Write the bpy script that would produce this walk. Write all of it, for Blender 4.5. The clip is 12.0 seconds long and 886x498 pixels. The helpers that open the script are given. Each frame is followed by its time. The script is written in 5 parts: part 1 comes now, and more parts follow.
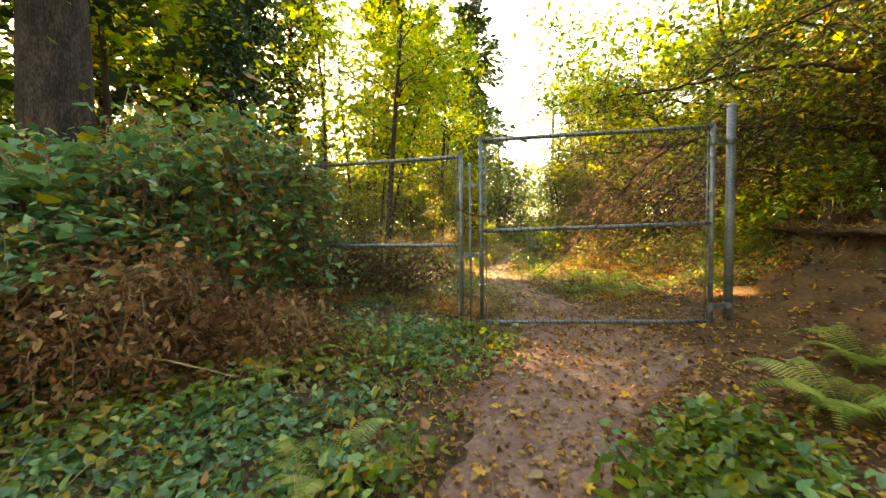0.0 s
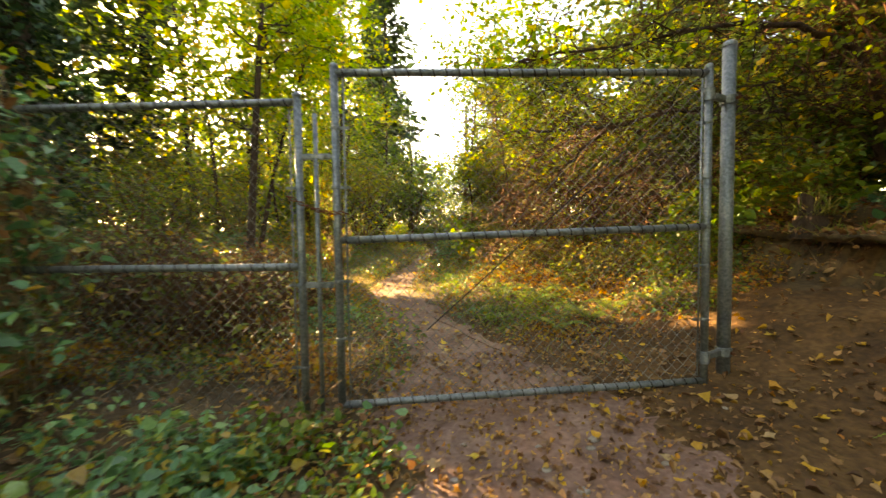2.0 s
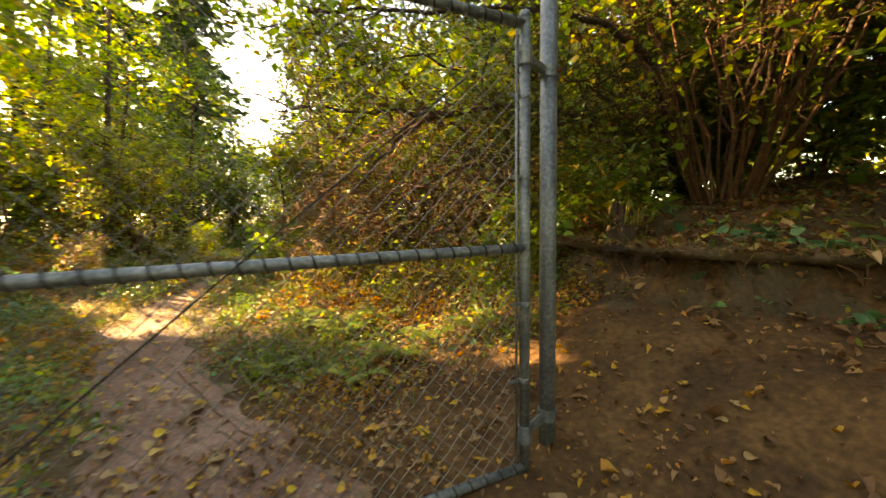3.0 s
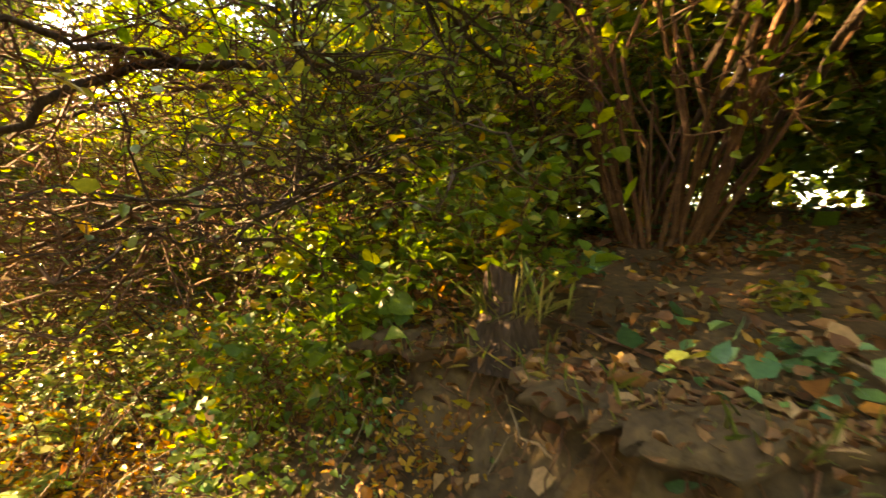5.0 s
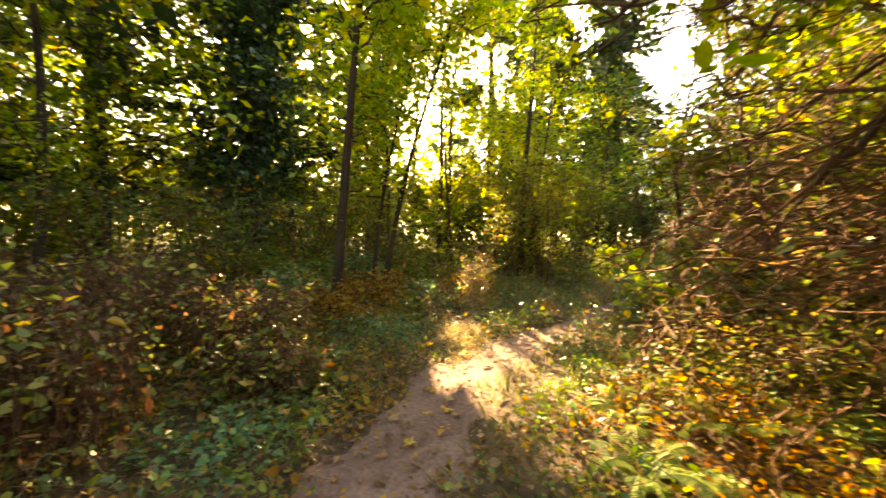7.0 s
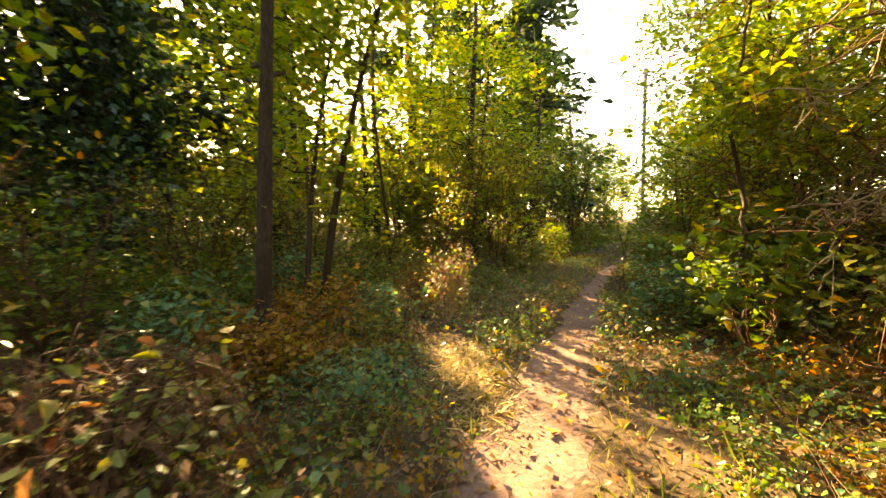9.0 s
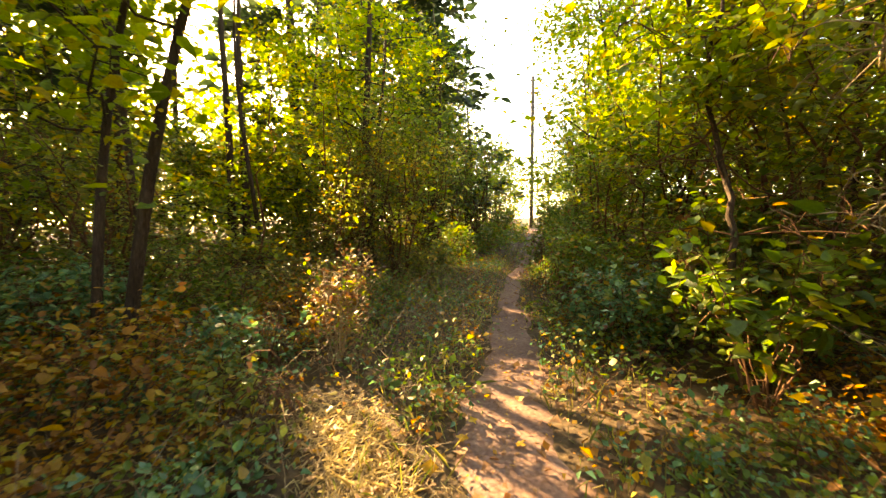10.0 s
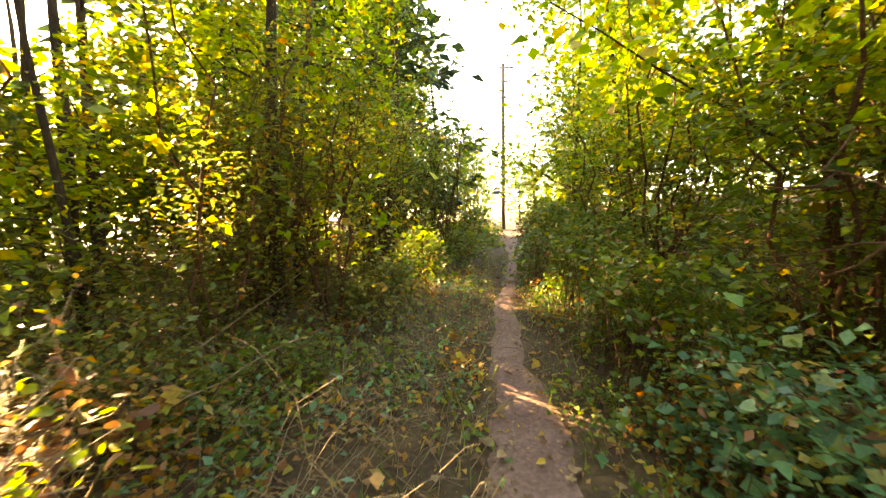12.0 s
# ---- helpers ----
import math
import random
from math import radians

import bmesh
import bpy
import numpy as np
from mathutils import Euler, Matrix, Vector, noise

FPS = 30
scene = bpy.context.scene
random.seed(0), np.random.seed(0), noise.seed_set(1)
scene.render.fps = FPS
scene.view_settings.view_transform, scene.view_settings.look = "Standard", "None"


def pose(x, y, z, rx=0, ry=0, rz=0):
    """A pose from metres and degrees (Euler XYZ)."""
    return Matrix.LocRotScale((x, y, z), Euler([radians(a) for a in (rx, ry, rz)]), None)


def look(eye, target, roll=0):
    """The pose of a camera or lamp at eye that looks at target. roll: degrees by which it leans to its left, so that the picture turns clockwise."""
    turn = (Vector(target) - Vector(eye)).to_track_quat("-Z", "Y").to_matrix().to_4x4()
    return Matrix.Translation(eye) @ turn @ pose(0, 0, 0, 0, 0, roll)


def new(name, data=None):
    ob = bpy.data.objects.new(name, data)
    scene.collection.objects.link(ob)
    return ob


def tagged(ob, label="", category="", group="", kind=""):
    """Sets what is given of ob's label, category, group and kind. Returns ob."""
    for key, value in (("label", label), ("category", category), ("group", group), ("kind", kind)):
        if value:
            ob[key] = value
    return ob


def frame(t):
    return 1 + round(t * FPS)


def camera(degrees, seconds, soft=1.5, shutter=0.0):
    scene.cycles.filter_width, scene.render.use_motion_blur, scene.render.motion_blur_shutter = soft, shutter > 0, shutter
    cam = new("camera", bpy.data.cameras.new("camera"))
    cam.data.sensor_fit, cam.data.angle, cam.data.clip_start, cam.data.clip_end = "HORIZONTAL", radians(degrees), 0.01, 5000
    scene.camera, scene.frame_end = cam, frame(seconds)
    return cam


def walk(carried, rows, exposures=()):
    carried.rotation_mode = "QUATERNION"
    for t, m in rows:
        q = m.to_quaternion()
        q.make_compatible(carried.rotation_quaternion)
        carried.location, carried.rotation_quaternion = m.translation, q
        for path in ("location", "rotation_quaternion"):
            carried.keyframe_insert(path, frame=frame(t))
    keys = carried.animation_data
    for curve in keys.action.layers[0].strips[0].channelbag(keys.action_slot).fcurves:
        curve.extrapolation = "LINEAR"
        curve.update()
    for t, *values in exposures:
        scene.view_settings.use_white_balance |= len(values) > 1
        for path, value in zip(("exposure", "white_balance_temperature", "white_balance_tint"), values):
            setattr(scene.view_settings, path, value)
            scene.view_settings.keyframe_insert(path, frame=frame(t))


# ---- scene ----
cam = camera(97.5, 12.0, soft=1.4, shutter=0.22)
PATH = [
    (0, (0.702, 0.154, 1.15), (0.397, 2.129, 1.063), -0.7),
    (0.5, (0.665, 0.664, 1.186), (0.324, 2.632, 1.083), -0.6),
    (1, (0.669, 1.109, 1.185), (0.332, 3.078, 1.092), -0.9),
    (1.5, (0.775, 1.548, 1.207), (0.543, 3.533, 1.125), -0.8),
    (2, (0.964, 2.136, 1.21), (1.082, 4.13, 1.113), -0.8),
    (2.5, (1.34, 2.664, 1.228), (1.837, 4.599, 1.122), -1.1),
    (3, (1.772, 3.146, 1.308), (2.61, 4.959, 1.196), -0.6),
    (3.5, (2.236, 3.649, 1.362), (3.398, 5.270, 1.214), -1.0),
    (3.7, (2.438, 3.801, 1.370), (3.697, 5.351, 1.241), 0.0),
    (4.5, (3.35, 4.18, 1.52), (4.72, 5.63, 1.43), 0.4),
    (5.3, (3.549, 4.764, 1.677), (4.474, 6.535, 1.586), 1.0),
    (5.5, (3.50, 4.90, 1.659), (4.222, 6.763, 1.553), 0.3),
    (6.0, (2.943, 5.190, 1.555), (3.337, 7.148, 1.440), -1.0),
    (6.5, (2.606, 5.325, 1.492), (2.122, 7.265, 1.496), 1.0),
    (7.0, (2.300, 5.335, 1.434), (1.210, 7.012, 1.412), 1.4),
    (7.2, (2.172, 5.442, 1.427), (0.939, 7.016, 1.394), 0.4),
    (8.0, (1.45, 5.72, 1.46), (0.35, 7.39, 1.37), -0.6),
    (8.8, (0.739, 6.172, 1.517), (-0.033, 8.013, 1.403), -1.5),
    (9, (0.678, 6.409, 1.535), (0.033, 8.299, 1.421), -1.3),
    (9.5, (0.415, 7.075, 1.509), (0.115, 9.048, 1.383), -1.0),
    (10, (0.262, 7.778, 1.515), (0.148, 9.771, 1.389), -0.9),
    (10.5, (0.124, 8.395, 1.523), (0.12, 10.39, 1.391), -0.8),
    (11, (0.042, 9.089, 1.529), (0.08, 11.085, 1.398), -1.1),
    (11.5, (0.159, 9.757, 1.6), (0.211, 11.752, 1.465), -1.3),
    (12, (0.26, 10.477, 1.6), (0.316, 12.472, 1.471), -1.6),
]
walk(cam, [(t, look(eye, target, roll)) for t, eye, target, roll in PATH], exposures=[(0, 3.9, 12200, 15), (2.5, 3.6, 12200, 15), (3.5, 3.55, 12200, 17), (5.4, 4.2, 12200, 18), (6.0, 3.75, 12200, 18), (7.0, 3.6, 12200, 18), (9.5, 3.55, 12200, 18), (11, 3.65, 12200, 17), (12, 4.15, 11200, 18)])

# ---- light: a low afternoon sun behind the woods, and the sky ----
SUN_BEARING, SUN_UP = -43.0, 23.0
TO_SUN = np.array((math.sin(radians(SUN_BEARING)) * math.cos(radians(SUN_UP)),
                   math.cos(radians(SUN_BEARING)) * math.cos(radians(SUN_UP)), math.sin(radians(SUN_UP))))
world = bpy.data.worlds.new("sky")
world.use_nodes = True
scene.world = world
sky = world.node_tree.nodes.new("ShaderNodeTexSky")
sky.sky_type, sky.sun_disc = "NISHITA", False
sky.sun_elevation, sky.sun_rotation = radians(SUN_UP), radians(SUN_BEARING)
world.node_tree.links.new(sky.outputs[0], world.node_tree.nodes["Background"].inputs[0])
world.node_tree.nodes["Background"].inputs[1].default_value = 0.15
sun = new("sun", bpy.data.lights.new("sun", "SUN"))
sun.data.energy, sun.data.angle, sun.data.color = 5.0, radians(0.6), (1.0, 0.84, 0.58)
sun.matrix_world = look(Vector(TO_SUN) * 60, (0, 0, 0))


# ---- materials ----
def material(name):
    m = bpy.data.materials.new(name)
    m.use_nodes = True
    m.node_tree.nodes.clear()
    n = m.node_tree.nodes
    out = n.new("ShaderNodeOutputMaterial")
    return m, n, m.node_tree.links, out


def ramp(n, stops):
    r = n.new("ShaderNodeValToRGB")
    e = r.color_ramp.elements
    while len(e) < len(stops):
        e.new(0.5)
    for el, (p, c) in zip(e, stops):
        el.position, el.color = p, (*c, 1)
    return r


def leaf_material(name, stops, through_light=0.45, rough=0.45, glow=1.5, by_object=False):
    """Leaves: gloss above, light coming through, each leaf its own shade."""
    m, n, l, out = material(name)
    if by_object:
        rnd = n.new("ShaderNodeObjectInfo").outputs["Random"]
    else:
        rnd = n.new("ShaderNodeNewGeometry").outputs["Random Per Island"]
    r = ramp(n, stops)
    l.new(rnd, r.inputs[0])
    co = n.new("ShaderNodeTexCoord")
    big = n.new("ShaderNodeTexNoise")
    big.inputs["Scale"].default_value = 0.9
    fine = n.new("ShaderNodeTexNoise")
    fine.inputs["Scale"].default_value = 60
    l.new(co.outputs["Object"], big.inputs[0]), l.new(co.outputs["Object"], fine.inputs[0])
    add = n.new("ShaderNodeMath")
    add.operation = "ADD"
    l.new(big.outputs[0], add.inputs[0]), l.new(fine.outputs[0], add.inputs[1])
    hsv = n.new("ShaderNodeHueSaturation")
    val = n.new("ShaderNodeMapRange")
    val.inputs["From Min"].default_value, val.inputs["From Max"].default_value = 0.6, 1.4
    val.inputs["To Min"].default_value, val.inputs["To Max"].default_value = 0.65, 1.35
    l.new(add.outputs[0], val.inputs[0]), l.new(val.outputs[0], hsv.inputs["Value"]), l.new(r.outputs[0], hsv.inputs["Color"])
    p = n.new("ShaderNodeBsdfPrincipled")
    p.inputs["Roughness"].default_value = rough
    p.inputs["Specular IOR Level"].default_value = 0.35
    l.new(hsv.outputs[0], p.inputs["Base Color"])
    t = n.new("ShaderNodeBsdfTranslucent")
    warm = n.new("ShaderNodeHueSaturation")
    warm.inputs["Value"].default_value, warm.inputs["Saturation"].default_value = glow, 1.1
    l.new(hsv.outputs[0], warm.inputs["Color"]), l.new(warm.outputs[0], t.inputs[0])
    mix = n.new("ShaderNodeMixShader")
    mix.inputs[0].default_value = through_light
    l.new(p.outputs[0], mix.inputs[1]), l.new(t.outputs[0], mix.inputs[2]), l.new(mix.outputs[0], out.inputs[0])
    return m


def rough_material(name, stops, scale, rough=0.9, bump=0.4, fine=8.0, metal=0.0, stretch=(1, 1, 1), space="Object"):
    """Noise at two scales for colour, and the same for relief."""
    m, n, l, out = material(name)
    co = n.new("ShaderNodeTexCoord")
    mp = n.new("ShaderNodeMapping")
    mp.inputs["Scale"].default_value = stretch
    l.new(co.outputs[space], mp.inputs[0])
    a, b = n.new("ShaderNodeTexNoise"), n.new("ShaderNodeTexNoise")
    a.inputs["Scale"].default_value, a.inputs["Detail"].default_value = scale, 6
    b.inputs["Scale"].default_value, b.inputs["Detail"].default_value = scale * fine, 4
    l.new(mp.outputs[0], a.inputs[0]), l.new(mp.outputs[0], b.inputs[0])
    mix = n.new("ShaderNodeMath")
    mix.operation, mix.inputs[1].default_value = "MULTIPLY_ADD", 0.5
    half = n.new("ShaderNodeMath")
    half.operation, half.inputs[1].default_value = "MULTIPLY", 0.5
    l.new(b.outputs[0], half.inputs[0]), l.new(a.outputs[0], mix.inputs[0]), l.new(half.outputs[0], mix.inputs[2])
    r = ramp(n, stops)
    l.new(mix.outputs[0], r.inputs[0])
    p = n.new("ShaderNodeBsdfPrincipled")
    p.inputs["Roughness"].default_value, p.inputs["Metallic"].default_value = rough, metal
    p.inputs["Specular IOR Level"].default_value = 0.25
    l.new(r.outputs[0], p.inputs["Base Color"])
    if bump:
        bp = n.new("ShaderNodeBump")
        bp.inputs["Strength"].default_value, bp.inputs["Distance"].default_value = bump, 0.03
        l.new(mix.outputs[0], bp.inputs["Height"]), l.new(bp.outputs[0], p.inputs["Normal"])
    l.new(p.outputs[0], out.inputs[0])
    return m


M_DUFF = rough_material("forest_floor", [(0.3, (0.030, 0.020, 0.011)), (0.5, (0.075, 0.047, 0.022)), (0.7, (0.13, 0.082, 0.036))], 3.0, bump=0.8)
M_SOIL = rough_material("trodden_soil", [(0.3, (0.095, 0.05, 0.037)), (0.5, (0.185, 0.106, 0.077)), (0.7, (0.31, 0.195, 0.145))], 2.2, bump=0.5, fine=14)
M_BANK = rough_material("bank_soil", [(0.3, (0.026, 0.013, 0.006)), (0.5, (0.075, 0.037, 0.013)), (0.7, (0.15, 0.078, 0.028))], 2.6, bump=0.9, fine=9)
M_BARK = rough_material("bark_brown", [(0.3, (0.018, 0.011, 0.007)), (0.5, (0.048, 0.029, 0.018)), (0.7, (0.095, 0.062, 0.04))], 9, bump=0.9, stretch=(1, 1, 0.22))
M_BARK_FIR = rough_material("bark_fir", [(0.36, (0.010, 0.007, 0.006)), (0.5, (0.032, 0.022, 0.017)), (0.64, (0.085, 0.06, 0.047))], 6, bump=1.0, stretch=(1, 1, 0.3))
M_TWIG = rough_material("twig_brown", [(0.3, (0.035, 0.016, 0.008)), (0.5, (0.105, 0.048, 0.022)), (0.7, (0.20, 0.10, 0.048))], 14, bump=0.3)
M_DRY = rough_material("dry_stem", [(0.3, (0.15, 0.10, 0.055)), (0.5, (0.26, 0.185, 0.105)), (0.7, (0.38, 0.29, 0.18))], 14, bump=0.3)
M_GALV = rough_material("weathered_galvanized_steel", [(0.3, (0.06, 0.07, 0.075)), (0.48, (0.125, 0.145, 0.15)), (0.7, (0.25, 0.27, 0.275))], 7, rough=0.5, bump=0.12, metal=0.55)
M_WIRE = rough_material("dull_wire", [(0.3, (0.08, 0.08, 0.07)), (0.6, (0.21, 0.20, 0.18))], 20, rough=0.6, bump=0, metal=0.5)
M_RUST = rough_material("rusty_chain", [(0.3, (0.05, 0.018, 0.01)), (0.6, (0.16, 0.06, 0.03))], 30, rough=0.8, bump=0.3, metal=0.3)
M_TIE = rough_material("dark_wire_tie", [(0.3, (0.012, 0.012, 0.011)), (0.6, (0.04, 0.038, 0.034))], 20, rough=0.7, bump=0, metal=0.3)
M_STONE = rough_material("pale_stone", [(0.3, (0.18, 0.15, 0.12)), (0.7, (0.36, 0.31, 0.26))], 12, bump=0.4)
M_POLE = rough_material("grey_timber_pole", [(0.3, (0.05, 0.04, 0.035)), (0.7, (0.13, 0.11, 0.095))], 6, bump=0.4, stretch=(1, 1, 0.1))

L_MAPLE = leaf_material("leaf_yellow_green", [(0, (0.10, 0.17, 0.018)), (0.45, (0.20, 0.28, 0.030)), (0.8, (0.32, 0.34, 0.035)), (1, (0.48, 0.31, 0.035))], 0.5)
L_GREEN = leaf_material("leaf_green", [(0, (0.045, 0.095, 0.016)), (0.4, (0.085, 0.15, 0.02)), (0.8, (0.15, 0.205, 0.025)), (0.93, (0.24, 0.21, 0.025)), (1, (0.34, 0.22, 0.025))], 0.42)
L_BRAMBLE = leaf_material("leaf_bramble", [(0, (0.04, 0.12, 0.05)), (0.5, (0.09, 0.22, 0.09)), (0.8, (0.16, 0.28, 0.08)), (0.92, (0.36, 0.28, 0.04)), (1, (0.26, 0.10, 0.03))], 0.3, rough=0.34)
L_IVY = leaf_material("leaf_ivy", [(0, (0.012, 0.035, 0.016)), (0.6, (0.025, 0.065, 0.025)), (1, (0.05, 0.1, 0.035))], 0.15, rough=0.35)
L_OLIVE = leaf_material("leaf_olive", [(0, (0.06, 0.095, 0.02)), (0.5, (0.135, 0.175, 0.035)), (0.85, (0.24, 0.23, 0.04)), (1, (0.38, 0.21, 0.035))], 0.42)
L_BROWN = leaf_material("leaf_dead_brown", [(0, (0.09, 0.036, 0.015)), (0.5, (0.18, 0.082, 0.034)), (0.85, (0.30, 0.155, 0.066)), (1, (0.40, 0.25, 0.12))], 0.3, rough=0.7)
L_RUSSET = leaf_material("leaf_russet", [(0, (0.16, 0.06, 0.014)), (0.5, (0.32, 0.14, 0.024)), (0.8, (0.42, 0.25, 0.035)), (1, (0.26, 0.25, 0.03))], 0.4, rough=0.6)
L_FERN = leaf_material("leaf_fern", [(0, (0.07, 0.14, 0.02)), (0.6, (0.15, 0.23, 0.035)), (1, (0.34, 0.34, 0.07))], 0.35)
L_FIR = leaf_material("needles_fir", [(0, (0.018, 0.038, 0.018)), (0.6, (0.035, 0.065, 0.028)), (1, (0.06, 0.09, 0.035))], 0.25)
L_LITTER = leaf_material("fallen_leaf", [(0, (0.10, 0.045, 0.02)), (0.4, (0.21, 0.105, 0.045)), (0.75, (0.34, 0.19, 0.075)), (0.9, (0.46, 0.26, 0.025)), (1, (0.42, 0.15, 0.03))], 0.2, rough=0.7)
L_LITTER_ONE = leaf_material("fallen_leaf_single", [(0, (0.13, 0.07, 0.035)), (0.35, (0.26, 0.16, 0.08)), (0.65, (0.40, 0.27, 0.12)), (0.75, (0.5, 0.33, 0.03)), (1, (0.52, 0.26, 0.03))], 0.2, rough=0.65, by_object=True)
L_STRAW_LEAF = leaf_material("leaf_dry_tan", [(0, (0.12, 0.06, 0.02)), (0.35, (0.30, 0.18, 0.06)), (0.65, (0.46, 0.32, 0.13)), (0.8, (0.14, 0.17, 0.03)), (1, (0.26, 0.28, 0.05))], 0.4, rough=0.6)
# darker version of the green leaf, with the bank side's shade in its colour
L_SHADED = leaf_material("leaf_shaded_green", [(0, (0.022, 0.05, 0.012)), (0.5, (0.045, 0.085, 0.016)), (0.85, (0.085, 0.12, 0.02)), (0.95, (0.25, 0.17, 0.02)), (1, (0.3, 0.13, 0.02))], 0.3)
L_GRASS = leaf_material("grass_blade", [(0, (0.08, 0.12, 0.02)), (0.5, (0.15, 0.18, 0.03)), (1, (0.36, 0.28, 0.09))], 0.35)


# ---- the lie of the land ----
def smooth(a, b, v):
    t = np.clip((np.asarray(v, float) - a) / (b - a), 0, 1)
    return t * t * (3 - 2 * t)


def trail_x(y):
    return np.interp(y, [-12, -3, 0, 1.7, 2.6, 3.6, 4.5, 6, 7.2, 8.3, 9.2, 10.2, 11, 12, 13, 14, 16.3, 18.3, 21.5, 28, 32, 36, 60],
                     [0.8, 0.6, 0.6, 0.75, 1.05, 1.55, 1.65, 1.25, 0.85, 0.42, 0.44, 0.53, 0.62, 0.78, 0.85, 0.95, 1.32, 1.85, 2.58, 3.85, 4.85, 5.9, 12.0])


def trail_half(y):
    return np.interp(y, [-12, 0, 1.7, 2.6, 3.6, 4.5, 6, 8, 10, 11, 12, 13, 14, 16, 18, 22, 26, 29, 33, 60], [0.4, 0.36, 0.4, 0.65, 0.95, 1.0, 0.5, 0.38, 0.34, 0.3, 0.29, 0.25, 0.19, 0.17, 0.14, 0.16, 0.3, 0.7, 0.9, 0.8])


def bank_x(y):
    y = np.asarray(y, float)
    return np.interp(y, [-8, 0, 2, 4.1, 5.1, 6, 7, 9], [7.8, 6.8, 6.2, 5.4, 4.8, 4.45, 4.9, 5.6]) + 0.09 * np.sin(y * 4.7) + 0.05 * np.sin(y * 11.3 + 1)


def wobble(x, y):
    return (np.sin(x * 1.7 + 0.6 * np.sin(y * 1.3)) * np.sin(y * 1.9 + 0.8) * 0.5 + np.sin(x * 4.3 + y * 2.1) * np.sin(y * 5.1 - x) * 0.25
            + np.sin(x * 0.31 + 1.2) * np.sin(y * 0.27) * 1.5)


def land(x, y):
    """Height of the ground."""
    x, y = np.asarray(x, float), np.asarray(y, float)
    base = np.interp(y, [-20, 3, 5, 8, 12, 15, 36, 60, 400], [-0.1, 0.0, 0.06, 0.2, 0.22, 0.33, 1.15, 1.6, 2.0])
    cross = 0.035 * np.clip(x - 1.2, -1.6, 1.4) * (1 - smooth(6, 10, y))
    d = x - bank_x(y)
    near = 1 - smooth(6.3, 9.5, y)
    lift = near * (0.55 * smooth(0, 1, (x - 2.85) / np.maximum(bank_x(y) - 2.85, 0.5)) + 0.4 * smooth(-0.1, 0.08, d)
                   + 0.2 * np.clip(d, 0, 5))
    lift += (1 - near) * (0.16 * np.clip(x - trail_x(y) - 0.7, 0, 12))
    off = np.abs(x - trail_x(y))
    uneven = wobble(x, y) * 0.05 * smooth(0.3, 2.0, off)
    left = 0.04 * np.clip(trail_x(y) - 1.0 - x, 0, 20)
    return base + cross + lift + uneven + left - 0.03 * (1 - smooth(0, 0.6, off))


def g(x, y):
    return float(land(x, y))


# ---- helpers for building ----
def mesh_object(name, verts, faces, mat, parent=None, label="", smooth_shade=False):
    me = bpy.data.meshes.new(name)
    me.from_pydata([tuple(v) for v in verts], [], faces)
    me.materials.append(mat)
    if smooth_shade:
        me.shade_smooth()
    ob = new(name, me)
    if parent:
        ob.parent = parent
    if label:
        tagged(ob, label)
    return ob


def array_mesh(name, verts, loops, sizes, mat, parent=None, label=""):
    """A mesh from numpy arrays: verts (n, 3), loop vertex numbers, and corners per face."""
    me = bpy.data.meshes.new(name)
    me.vertices.add(len(verts))
    me.vertices.foreach_set("co", np.asarray(verts, np.float32).ravel())
    me.loops.add(len(loops))
    me.loops.foreach_set("vertex_index", np.asarray(loops, np.int32))
    sizes = np.asarray(sizes, np.int32)
    me.polygons.add(len(sizes))
    me.polygons.foreach_set("loop_start", np.concatenate(([0], np.cumsum(sizes)[:-1])).astype(np.int32))
    me.update(calc_edges=True)
    me.materials.append(mat)
    ob = new(name, me)
    if parent:
        ob.parent = parent
    if label:
        tagged(ob, label)
    return ob


def part(name, bm, mat, parent=None, label=""):
    me = bpy.data.meshes.new(name)
    bm.to_mesh(me)
    bm.free()
    me.materials.append(mat)
    ob = new(name, me)
    if parent:
        ob.parent = parent
    if label:
        tagged(ob, label)
    return ob


def thing(name, x, y, z, label, category, group="", kind=""):
    ob = new(name)
    ob.empty_display_size = 0.1
    ob.location = (x, y, z)
    return tagged(ob, label, category, group, kind)


def tubes(lines, sides=5):
    """Tapered tubes along polylines. lines: (points (n, 3), radii (n,)). Returns verts, loops, sizes."""
    V, L, S, at = [], [], [], 0
    ring = np.arange(sides) * 2 * math.pi / sides
    for pts, rad in lines:
        pts, rad = np.asarray(pts, float), np.asarray(rad, float)
        n = len(pts)
        tan = np.gradient(pts, axis=0)
        tan /= np.linalg.norm(tan, axis=1, keepdims=True) + 1e-9
        ref = np.where(np.abs(tan[:, 2:3]) > 0.9, np.array([[1.0, 0, 0]]), np.array([[0, 0, 1.0]]))
        u = np.cross(tan, ref)
        u /= np.linalg.norm(u, axis=1, keepdims=True) + 1e-9
        v = np.cross(tan, u)
        ringv = pts[:, None] + rad[:, None, None] * (np.cos(ring)[None, :, None] * u[:, None] + np.sin(ring)[None, :, None] * v[:, None])
        V.append(ringv.reshape(-1, 3))
        i, k = np.meshgrid(np.arange(n - 1), np.arange(sides), indexing="ij")
        a = at + i * sides + k
        b = at + i * sides + (k + 1) % sides
        L.append(np.stack((a, b, b + sides, a + sides), -1).reshape(-1))
        S.append(np.full((n - 1) * sides, 4))
        L.append(at + (n - 1) * sides + np.arange(sides))
        S.append(np.array([sides]))
        at += n * sides
    return np.concatenate(V), np.concatenate(L), np.concatenate(S)


